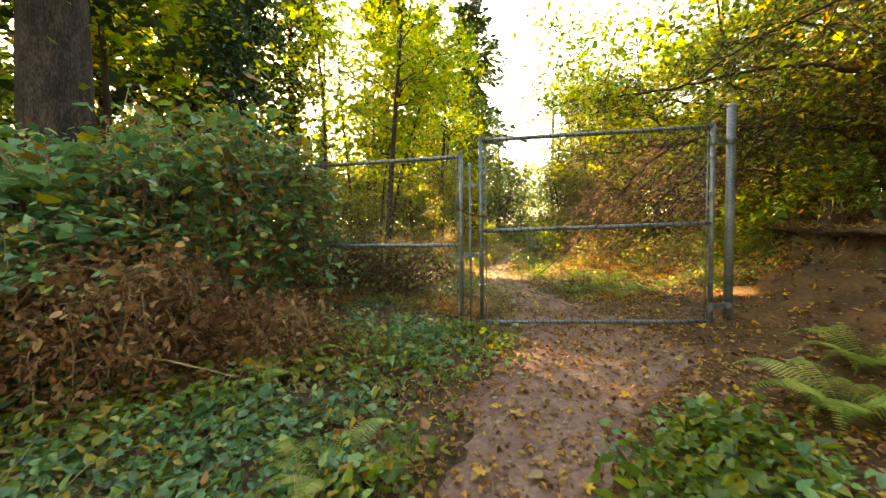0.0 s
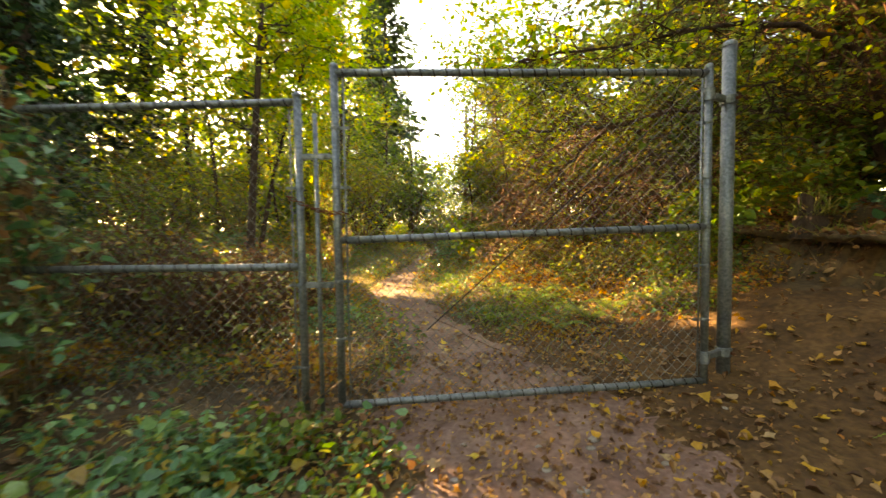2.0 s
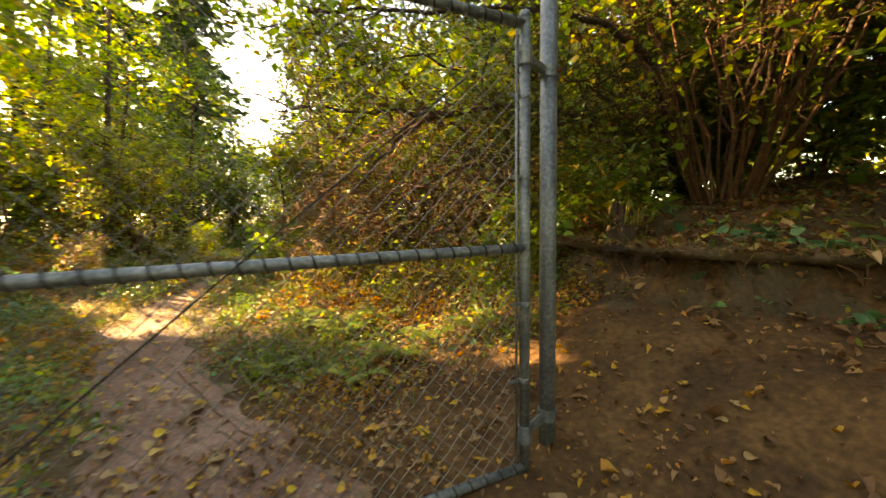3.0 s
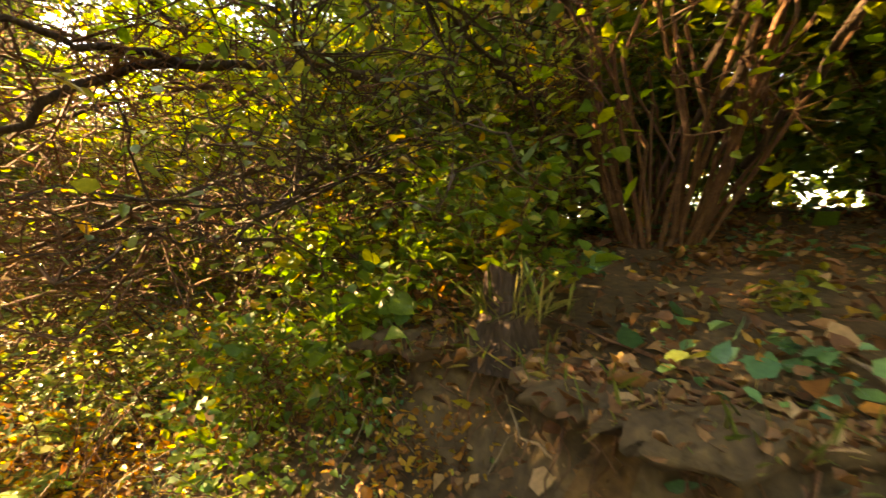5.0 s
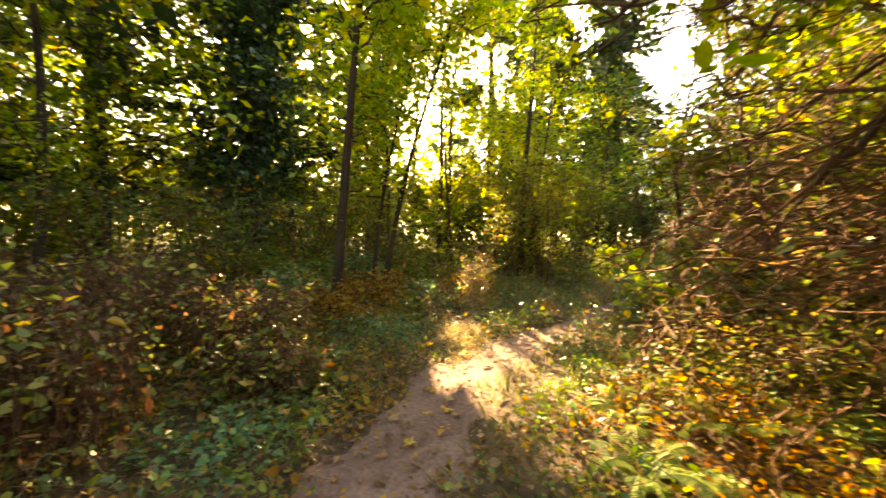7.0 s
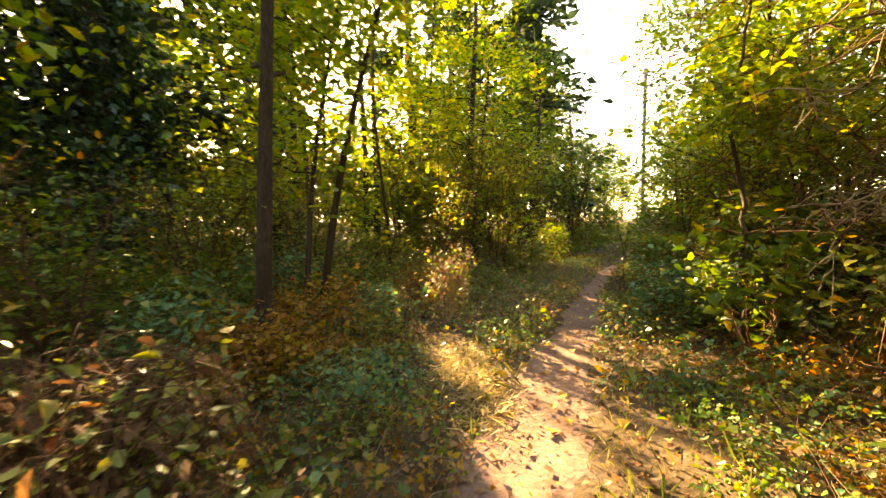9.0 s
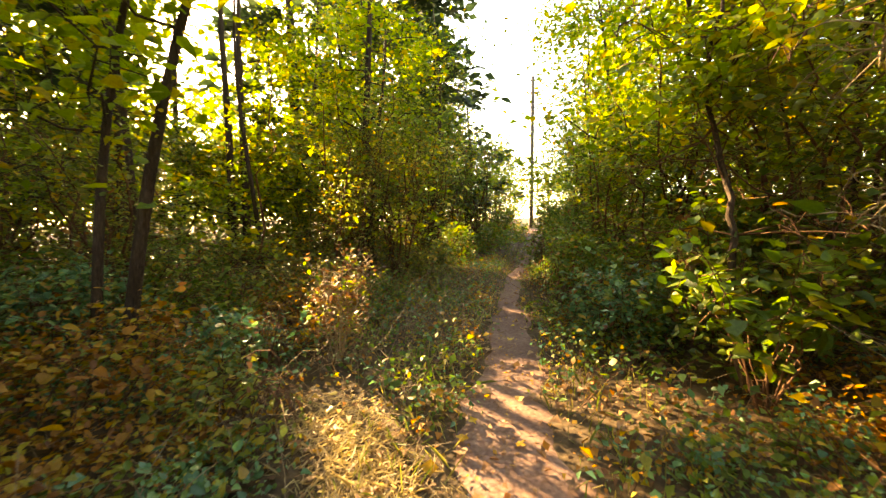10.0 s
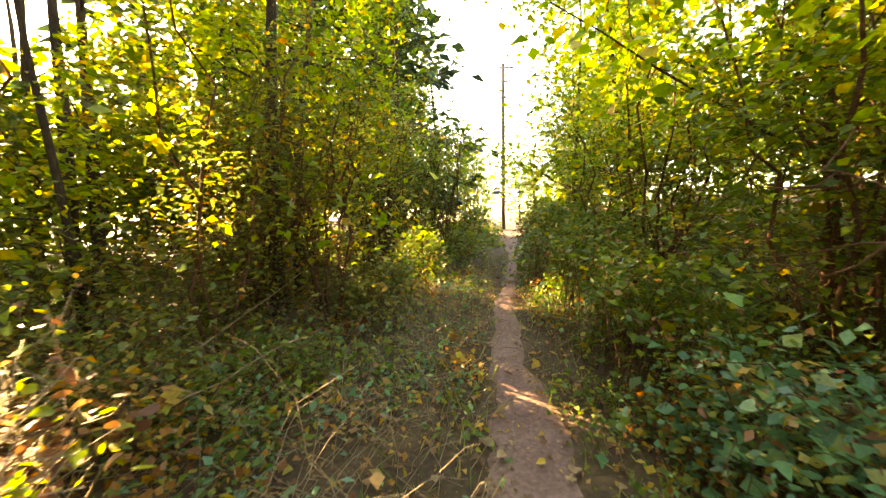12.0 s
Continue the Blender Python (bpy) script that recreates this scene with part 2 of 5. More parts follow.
def tube_part(name, lines, mat, parent=None, label="", sides=5):
    ob = array_mesh(name, *tubes(lines, sides), mat, parent, label)
    ob.data.shade_smooth()
    return ob


LEAF_OVAL = np.array([(0, 0, 0), (0.30, 0.28, 0.07), (0.25, 0.68, 0.05), (0, 1, -0.06), (-0.25, 0.68, 0.05), (-0.30, 0.28, 0.07)])
LEAF_BROAD = np.array([(0, 0, 0), (0.38, 0.22, 0.10), (0.29, 0.60, 0.08), (0, 1, -0.10), (-0.29, 0.60, 0.08), (-0.38, 0.22, 0.10)])
LEAF_THIN = np.array([(0, 0, 0), (0.11, 0.3, 0.02), (0.08, 0.7, 0.0), (0, 1, -0.05), (-0.08, 0.7, 0.0), (-0.11, 0.3, 0.02)])
LEAF_FAR = np.array([(0, 0, 0), (0.36, 0.45, 0.08), (0, 1, -0.06), (-0.36, 0.45, 0.08)])
LEAF_FACES = np.array([0, 1, 2, 3, 0, 3, 4, 5])
RNG = np.random.default_rng(7)

# where the low sun finds its way through the woods: point on the ground or plant, and half width of the gap
SHAFTS = [((-0.55, 10.25, 0.25), 0.3), ((-0.25, 9.8, 0.25), 0.34), ((0.05, 9.3, 0.25), 0.38), ((0.33, 8.8, 0.22), 0.38), ((0.62, 8.3, 0.2), 0.34), ((-0.95, 11.3, 1.0), 0.55),
          ((2.0, 10.2, 0.9), 0.42), ((2.3, 10.5, 1.5), 0.25), ((2.2, 8.1, 0.5), 0.7), ((2.8, 7.7, 1.2), 0.5), ((4.8, 5.65, 1.35), 0.3), ((1.6, 8.6, 0.3), 0.4),
          ((3.5, 5.5, 0.5), 0.25), ((2.7, 8.3, 2.0), 0.7), ((3.3, 7.0, 0.7), 0.28), ((3.2, 9.0, 2.6), 0.6), ((2.9, 12.2, 2.9), 0.55), ((2.9, 14.6, 3.3), 0.75), ((3.4, 17.2, 3.8), 0.8), ((-1.9, 14.0, 2.4), 0.35), ((-1.3, 16.5, 3.0), 0.5), ((3.6, 8.2, 2.9), 0.45), ((-0.2, 7.4, 0.4), 0.2), ((0.4, 10.9, 0.4), 0.18), ((2.5, 7.55, 0.6), 0.85), ((3.4, 11.2, 3.8), 0.7), ((4.2, 9.6, 3.9), 0.6), ((3.4, 14.0, 4.4), 0.9), ((4.8, 31.5, 1.0), 1.6), ((-1.4, 13.4, 1.8), 0.5), ((-0.8, 15.6, 1.6), 0.5), ((0.1, 18.2, 1.2), 0.8), ((-1.2, 7.0, 0.8), 0.35), ((0.26, 10.5, 1.6), 0.2), ((-0.9, 5.6, 1.0), 0.3)]



def in_shaft(p, pad=0.0):
    hit = np.zeros(len(p), bool)
    for c, r in SHAFTS:
        d = p - np.array(c)
        along = d @ TO_SUN
        off = np.linalg.norm(d - along[:, None] * TO_SUN, axis=1)
        hit |= (along > 0.7) & (off < r * (1 + 0.25 * np.sin(along * 3.1)) + pad)
    # the walked path is kept clear of growth
    y = p[:, 1]
    hit |= (np.abs(p[:, 0] - trail_x(y)) < 0.62) & (p[:, 2] - land(p[:, 0], y) < 2.6) & (y > 5) & (y < 17)
    return hit


def clear_of_shafts(lines, foot):
    p = np.stack([m[0] for m in lines]) + foot
    hit = in_shaft(p.reshape(-1, 3)).reshape(len(lines), -1).any(1)
    return [m for m, h in zip(lines, hit) if not h] or lines[:1]


def leaves_arrays(p, size, shape=LEAF_OVAL, up=0.5, droop=0.2, gaps=True, heading=None):
    """Leaves at the points p, tilted at random, more or less facing up."""
    p = np.asarray(p, float)
    if gaps:
        p = p[~in_shaft(p)]
    n = len(p)
    z = RNG.normal(size=(n, 3))
    z[:, 2] = np.abs(z[:, 2]) + up * 2
    z /= np.linalg.norm(z, axis=1, keepdims=True)
    a = RNG.normal(size=(n, 3))
    if heading is not None:
        a = a * 0.5 + np.asarray(heading)
    a[:, 2] -= droop
    y = a - (a * z).sum(1, keepdims=True) * z
    y /= np.linalg.norm(y, axis=1, keepdims=True) + 1e-9
    x = np.cross(y, z)
    s = size * np.clip(RNG.lognormal(-0.12, 0.38, n), 0.3, 1.9)
    t = shape
    wide = RNG.uniform(0.6, 1.2, n)[:, None, None]
    curl = RNG.uniform(-0.8, 2.6, n)[:, None, None]
    v = p[:, None] + s[:, None, None] * (wide * t[None, :, 0:1] * x[:, None] + t[None, :, 1:2] * y[:, None] + curl * t[None, :, 2:3] * z[:, None])
    if len(t) == 4:
        return v.reshape(-1, 3), np.arange(4 * n), np.full(n, 4)
    loops = (np.arange(n)[:, None] * 6 + LEAF_FACES[None]).ravel()
    return v.reshape(-1, 3), loops, np.full(2 * n, 4)


def leaf_part(name, p, size, mat, parent=None, label="", **kw):
    return array_mesh(name, *leaves_arrays(p, size, **kw), mat, parent, label)


def bend(start, end, sag, n=7, jitter=0.04):
    """A bowed, slightly crooked line from start to end; sag lifts (+) or drops (-) its middle."""
    t = np.linspace(0, 1, n)[:, None]
    p = np.asarray(start) * (1 - t) + np.asarray(end) * t
    p[:, 2:3] += sag * 4 * t * (1 - t)
    length = np.linalg.norm(np.asarray(end) - np.asarray(start))
    p[1:-1] += RNG.normal(size=(n - 2, 3)) * jitter * length * 0.5
    return p


def stem_system(height, spread, stems, twigs, radius, lean=(0, 0), rise=0.3, twig_len=0.5, start=0.25, n=9):
    """Main stems from one foot, and twigs along them. Returns stems, twigs and the places where leaves grow, relative to the foot."""
    main, small, spots = [], [], []
    for i in range(stems):
        a = 2 * math.pi * (i + RNG.uniform(-0.3, 0.3)) / stems
        reach = spread * RNG.uniform(0.45, 1.0)
        h = height * RNG.uniform(0.75, 1.0)
        end = np.array((math.cos(a) * reach + lean[0], math.sin(a) * reach + lean[1], h))
        foot = np.array((math.cos(a) * 0.05 * stems ** 0.5 * spread * 0.3, math.sin(a) * 0.05 * stems ** 0.5 * spread * 0.3, -0.05))
        line = bend(foot, end, rise * h * 0.35, n)
        main.append((line, np.linspace(radius, radius * 0.22, n)))
        for _ in range(twigs):
            t = RNG.uniform(start, 1.0) ** 0.8
            k = min(int(t * (n - 1)), n - 2)
            f = t * (n - 1) - k
            p0 = line[k] * (1 - f) + line[k + 1] * f
            d = RNG.normal(size=3)
            d[2] = d[2] * 0.5 + 0.25
            d /= np.linalg.norm(d)
            p1 = p0 + d * twig_len * RNG.uniform(0.4, 1.2) * (1.25 - 0.6 * t)
            tw = bend(p0, p1, -0.04, 4, 0.12)
            r0 = max(radius * 0.3 * (1 - 0.6 * t), 0.003)
            small.append((tw, np.linspace(r0, 0.0018, 4)))
            spots.append(tw[1:])
    return main, small, np.concatenate(spots)


def around(spots, count, spread):
    return spots[RNG.integers(0, len(spots), count)] + RNG.normal(size=(count, 3)) * spread


def shrub(name, x, y, height, spread, stems, twigs, count, size, leaf, bark, label, category="shrub", group="", lean=(0, 0), radius=0.02,
          puff=0.12, rise=0.3, twig_len=0.5, start=0.2, low=0.0, second=None, shape=LEAF_OVAL, z=None, extra=0.0):
    """A shrub or small tree: stems, twigs and a crown of leaves."""
    z = g(x, y) if z is None else z
    top = thing(name, x, y, z, label, category, group)
    main, small, spots = stem_system(height, spread, stems, twigs, radius, lean, rise, twig_len, start)
    foot = np.array((x, y, z))
    main = [m for m in main if in_shaft(m[0] + foot).mean() < 0.12] or main[:1]
    small = clear_of_shafts(small, foot)
    for m in main:
        tube_part("stem" if stems > 1 else "trunk", [m], bark, top, sides=7)
    tagged(tube_part("branchwork", small, bark, top, sides=3), kind="stuff")
    if low:
        spots = spots[spots[:, 2] > low]
    p = around(spots, count, puff)
    p = p[p[:, 2] > 0.02]
    offset = np.array((x, y, z))
    p = p[~in_shaft(p + offset, 0.6 * size if size > 0.13 else 0.0)]
    if second:
        k = RNG.random(len(p)) < second[1]
        leaf_part("turning_foliage", p[k], size, second[0], top, second[2], shape=shape, gaps=False)
        p = p[~k]
    leaf_part("foliage", p, size, leaf, top, shape=shape, gaps=False)
    return top


# ---- ground ----
def spaced(lo, hi, c0, c1, fine, grow=1.18):
    mid = list(np.arange(c0, c1, fine))
    step, v, right = fine, c1, []
    while v < hi:
        right.append(v)
        step *= grow
        v += step
    right.append(hi)
    step, v, left = fine, c0 - fine, []
    while v > lo:
        left.append(v)
        step *= grow
        v -= step
    left.append(lo)
    return np.array(left[::-1] + mid + right)


gx, gy = spaced(-900, 900, -3, 6.5, 0.13), spaced(-900, 900, 0, 13, 0.13)
X, Y = np.meshgrid(gx, gy)
Z = land(X, Y) + 0.006 * np.sin(X * 31 + 3 * np.sin(Y * 17)) * np.sin(Y * 29)
nx, ny = len(gx), len(gy)
i, k = np.meshgrid(np.arange(ny - 1), np.arange(nx - 1), indexing="ij")
a = i * nx + k
loops = np.stack((a, a + 1, a + nx + 1, a + nx), -1).reshape(-1)
ground = array_mesh("ground", np.stack((X, Y, Z), -1).reshape(-1, 3), loops, np.full((nx - 1) * (ny - 1), 4), M_DUFF)
ground.data.shade_smooth()
tagged(ground, "dark woodland ground of leaf mould rising to a bank", "ground", kind="structure")

# bare trodden soil of the trail, with ragged edges
ty = np.arange(-10, 48, 0.12)
tu = np.linspace(-1, 1, 15)
TY, TU = np.meshgrid(ty, tu, indexing="ij")
edge = 1 + 0.16 * np.sin(TY * 3.3 + TU * 2) + 0.12 * np.sin(TY * 7.9 + 1.3 * np.sign(TU)) + 0.06 * np.sin(TY * 17.0)
TX = trail_x(TY) + TU * trail_half(TY) * edge
TZ = land(TX, TY) + 0.02 * (1 - TU ** 4) - 0.006 + 0.006 * np.sin(TX * 23) * np.sin(TY * 19)
n1, n2 = TX.shape
i, k = np.meshgrid(np.arange(n1 - 1), np.arange(n2 - 1), indexing="ij")
a = i * n2 + k
loops = np.stack((a, a + 1, a + n2 + 1, a + n2), -1).reshape(-1)
trail = array_mesh("path", np.stack((TX, TY, TZ), -1).reshape(-1, 3), loops, np.full((n1 - 1) * (n2 - 1), 4), M_SOIL)
trail.data.shade_smooth()
tagged(trail, "narrow bare brown earth footpath worn through woods", "path", kind="structure")


# bare slope of loose soil between the path and the bank
by = np.arange(1.6, 6.3, 0.09)
bu = np.linspace(0, 1, 36)
BY, BU = np.meshgrid(by, bu, indexing="ij")
reach = np.interp(by, [1.6, 2.6, 3.3, 4.4, 5.2, 5.8, 6.2], [0.1, 0.7, 1.0, 1.0, 1.0, 0.75, 0.2])[:, None]
BX0 = trail_x(BY) + 0.55 * trail_half(BY)
BX = BX0 + BU * (bank_x(BY) + 0.03 - BX0) * reach * (1 + 0.05 * np.sin(BY * 9))
BZ = land(BX, BY) + 0.03 * (1 - (2 * BU - 1) ** 8) - 0.008 + 0.012 * np.sin(BX * 9 + BY * 3) * np.sin(BY * 11) + 0.006 * np.sin(BX * 27) * np.sin(BY * 23)
n1, n2 = BX.shape
i, k = np.meshgrid(np.arange(n1 - 1), np.arange(n2 - 1), indexing="ij")
a = i * n2 + k
loops = np.stack((a, a + 1, a + n2 + 1, a + n2), -1).reshape(-1)
slope = array_mesh("ground_slope", np.stack((BX, BY, BZ), -1).reshape(-1, 3), loops, np.full((n1 - 1) * (n2 - 1), 4), M_BANK)
slope.data.shade_smooth()
tagged(slope, "bare brown soil slope below an undercut bank", "ground", kind="structure")

# ---- chain-link gate ----
def rod(points, radius, sides=12, flat_ends=True):
    bm = bmesh.new()
    v, l, s = tubes([(points, np.full(len(points), radius))], sides)
    vs = [bm.verts.new(c) for c in v]
    at = 0
    for k in s:
        bm.faces.new([vs[j] for j in l[at:at + k]])
        at += k
    bm.faces.new([vs[j] for j in range(sides)][::-1])
    for f in bm.faces:
        f.smooth = len(f.verts) == 4
    return bm


def straight(a, b, n=2):
    t = np.linspace(0, 1, n)[:, None]
    return np.asarray(a) * (1 - t) + np.asarray(b) * t


def dome(p, radius, height=0.03):
    bm = bmesh.new()
    prof = [(1.12, 0), (1.12, 0.35), (0.95, 0.7), (0.55, 0.95), (0.0, 1.0)]
    rings = []
    for r, h in prof[:-1]:
        rings.append([bm.verts.new((p[0] + radius * r * math.cos(a), p[1] + radius * r * math.sin(a), p[2] + height * h))
                      for a in np.arange(12) * math.pi / 6])
    tip = bm.verts.new((p[0], p[1], p[2] + height))
    for q, w in zip(rings, rings[1:]):
        for j in range(12):
            bm.faces.new((q[j], q[(j + 1) % 12], w[(j + 1) % 12], w[j]))
    for j in range(12):
        bm.faces.new((rings[-1][j], rings[-1][(j + 1) % 12], tip))
    for f in bm.faces:
        f.smooth = True
    return bm


def band(p, radius, height=0.02):
    bm = bmesh.new()
    bmesh.ops.create_cone(bm, cap_ends=True, segments=14, radius1=radius, radius2=radius, depth=height, matrix=Matrix.Translation(p))
    bmesh.ops.bevel(bm, geom=[e for e in bm.edges if abs(e.verts[0].co.z - e.verts[1].co.z) < 1e-5], offset=0.003, segments=1, affect="EDGES")
    return bm


def block(p, size, turn=0.0, bevel=0.006):
    bm = bmesh.new()
    bmesh.ops.create_cube(bm, size=1, matrix=Matrix.Translation(p) @ Matrix.Rotation(turn, 4, "Z") @ Matrix.Diagonal((*size, 1)))
    bmesh.ops.bevel(bm, geom=bm.edges[:], offset=bevel, segments=2, affect="EDGES")
    return bm


def gate_leaf(name, a, b, za, zb, mids, tops, bars, label):
    """A gate leaf of steel tube from foot a to foot b (x, y), bottoms za and zb, middles and tops likewise."""
    top = thing(name, a[0], a[1], za, label, "gate", "chain-link gate leaves")
    o = np.array((a[0], a[1], za))
    A, B = np.array((a[0], a[1], 0.0)), np.array((b[0], b[1], 0.0))
    up = np.array((0, 0, 1.0))

    def P(end, z):
        return (A if end == 0 else B) + up * z - o
    r = 0.0245
    part("upright", rod(straight(P(0, za - 0.02), P(0, tops[0] + 0.03)), r), M_GALV, top)
    part("upright", rod(straight(P(1, zb - 0.02), P(1, tops[1] + 0.03)), r), M_GALV, top)
    part("rail_cap", dome(P(0, tops[0] + 0.03), r), M_GALV, top)
    part("rail_cap", dome(P(1, tops[1] + 0.03), r), M_GALV, top)
    for nm, zs in (("top_rail", tops), ("middle_rail", mids), ("bottom_rail", (za, zb))):
        rail = part(nm, rod(straight(P(0, zs[0]), P(1, zs[1]), 8), 0.0225), M_GALV, top)
        # the wire knuckles wound round the rail
        lines = []
        width = np.linalg.norm(B - A)
        across = np.cross((B - A) / width, up)
        for d in np.arange(0.06, width - 0.05, 0.079):
            c = P(0, zs[0]) * (1 - d / width) + P(1, zs[1]) * d / width
            th = np.linspace(0, 2 * math.pi, 9)
            ring = c + 0.0245 * (np.cos(th)[:, None] * up + np.sin(th)[:, None] * across) + (th[:, None] / 6.28 - 0.5) * 0.035 * (B - A) / width
            lines.append((ring, np.full(9, 0.0042)))
        tagged(tube_part("wire_tie", lines, M_TIE, rail, "dull wire ties round the rail", sides=4), kind="stuff")
    # woven wire
    width = np.linalg.norm(B - A)
    e = (B - A) / width
    across = np.cross(e, up)
    side = -1 if across[1] > 0 else 1
    lines = []
    h = tops[0] - za
    step = 0.079
    for sgn in (1, -1):
        for c in np.arange(-h, width + h, step):
            # line u = c + sgn * w, clipped to the frame
            w0, w1 = (0, h)
            lo, hi = sorted(((0.03 - c) / sgn, (width - 0.03 - c) / sgn))
            w0, w1 = max(w0, lo), min(w1, hi)
            if w1 - w0 < 0.05:
                continue
            n = max(int((w1 - w0) / (step / 2)), 2)
            w = np.linspace(w0, w1, n)
            u = c + sgn * w
            zz = za + (zb - za) * u / width + w
            wave = 0.004 * np.cos(np.arange(n) * math.pi) * sgn
            sag = 0.012 * np.sin(u * 2.2) * np.sin(w * 2.6)
            pts = A + e * u[:, None] + up * zz[:, None] + across * (wave + sag)[:, None] * side - o
            lines.append((pts, np.full(n, 0.0021)))
    # one mesh strand that lies in shadow, drawn thicker with the shade in its colour
    if width > 2.39:
        strand = [A + e * (1.0 - a[0]) + up * 0.58 + across * 0.012 - o, A + e * (1.75 - a[0]) + up * 1.24 + across * 0.02 - o, A + e * (2.55 - a[0]) + up * 1.92 + across * 0.012 - o]
        tube_part("shadowed_wire", [(np.array(strand), np.full(3, 0.004))], M_TIE, top, "dark slack strand of wire", sides=6)
    tube_part("wire_mesh", lines, M_WIRE, top, "woven diamond wire mesh, slack", sides=3)
    for end, s in ((0, 1), (1, -1)):
        zl = za if end == 0 else zb
        q = (A if end == 0 else B) + e * s * 0.055 + across * 0.012
        part("tension_bar", rod(straight(q + up * (zl + 0.04) - o, q + up * (tops[end] - 0.04) - o), 0.006, 6), M_GALV, top)
        for z in bars:
            c = (A if end == 0 else B) + up * (zl + z) - o
            bd = part("tension_band", band(c, r + 0.004), M_GALV, top)
            part("band_tongue", block(c + e * s * 0.05, (0.07, 0.012, 0.018), math.atan2(e[1], e[0]), 0.003), M_GALV, bd)
    return top


gate_leaf("gate_leaf", (0.46, 4.57), (2.863, 4.61), 0.12, 0.17, (1.155, 1.209), (2.17, 2.21), (0.42, 0.78, 1.36, 1.72),
          "grey galvanized chain-link gate leaf, tall, tied shut")
gate_leaf("gate_leaf", (0.232, 4.586), (-2.15, 4.75), -0.02, 0.02, (0.995, 1.0), (2.0, 1.98), (0.38, 0.9, 1.5),
          "grey galvanized chain-link gate leaf overgrown with brambles")

post = thing("gate_post", 3.09, 4.72, g(3.09, 4.72), "thick weathered grey steel gate post in bare earth", "post")
pz = post.location.z
part("tube", rod(straight((0, 0, -0.25), (0, 0, 2.43 - pz)), 0.042, 18), M_GALV, post)
part("cap", dome((0, 0, 2.43 - pz), 0.042, 0.04), M_GALV, post)
for z, nm in ((2.07, "upper_hinge"), (0.33, "lower_hinge")):
    hinge = part(nm, band((0, 0, z - pz), 0.052, 0.06), M_GALV, post)
    part("hinge_arm", block((-0.11, -0.05, z - pz), (0.15, 0.03, 0.05), 0.45, 0.008), M_GALV, hinge)
    part("hinge_collar", band((-0.227, -0.11, z - pz), 0.034, 0.085), M_GALV, hinge)
    part("hinge_bolt", block((0.02, -0.06, z - pz), (0.02, 0.03, 0.02), 0.3, 0.004), M_RUST, hinge)

drop = thing("drop_rod", 0.335, 4.585, -0.05, "thin grey steel drop rod between gate leaves", "gate rod")
part("rod", rod(straight((0, 0, -0.08), (0.0, 0, 1.98)), 0.014, 10), M_GALV, drop)
for z in (0.93, 1.72):
    guide = part("guide", block((-0.02, 0, z), (0.23, 0.03, 0.035), -0.05, 0.006), M_GALV, drop)
    part("guide_bolt", block((0.06, -0.025, z), (0.018, 0.02, 0.018), 0, 0.003), M_GALV, guide)

chain = thing("chain", 0.35, 4.55, 1.36, "rusty chain tying the two gate leaves together", "chain")
for j in range(15):
    t = j / 14
    c = np.array((-0.16 + 0.33 * t, -0.035, 0.06 - 0.1 * t - 0.03 * math.sin(t * math.pi)))
    th = np.linspace(0, 2 * math.pi, 13)
    flat = np.array((0, 0, 1.0)) if j % 2 else np.array((0, 1.0, 0))
    ring = c + 0.02 * np.cos(th)[:, None] * np.array((1, 0, -0.3)) + 0.011 * np.sin(th)[:, None] * flat
    tube_part("link", [(ring, np.full(13, 0.0038))], M_RUST, chain, sides=5)

# ---- utility pole far down the path ----
pole = thing("utility_pole", 5.0, 36.0, g(5, 36), "tall slim grey wooden utility pole beside the path", "utility pole")
part("shaft", rod(straight((0, 0, -0.3), (0.15, 0, 10.6), 6), 0.13, 12), M_POLE, pole)
for z, w in ((10.35, 0.9), (9.5, 0.7), (8.5, 0.55)):
    arm = part("crossarm", block((0.4 * w, 0, z), (w, 0.1, 0.09), 0, 0.01), M_POLE, pole)
    part("insulator", dome((0.8 * w, 0, z + 0.045), 0.05, 0.12), M_GALV, arm)

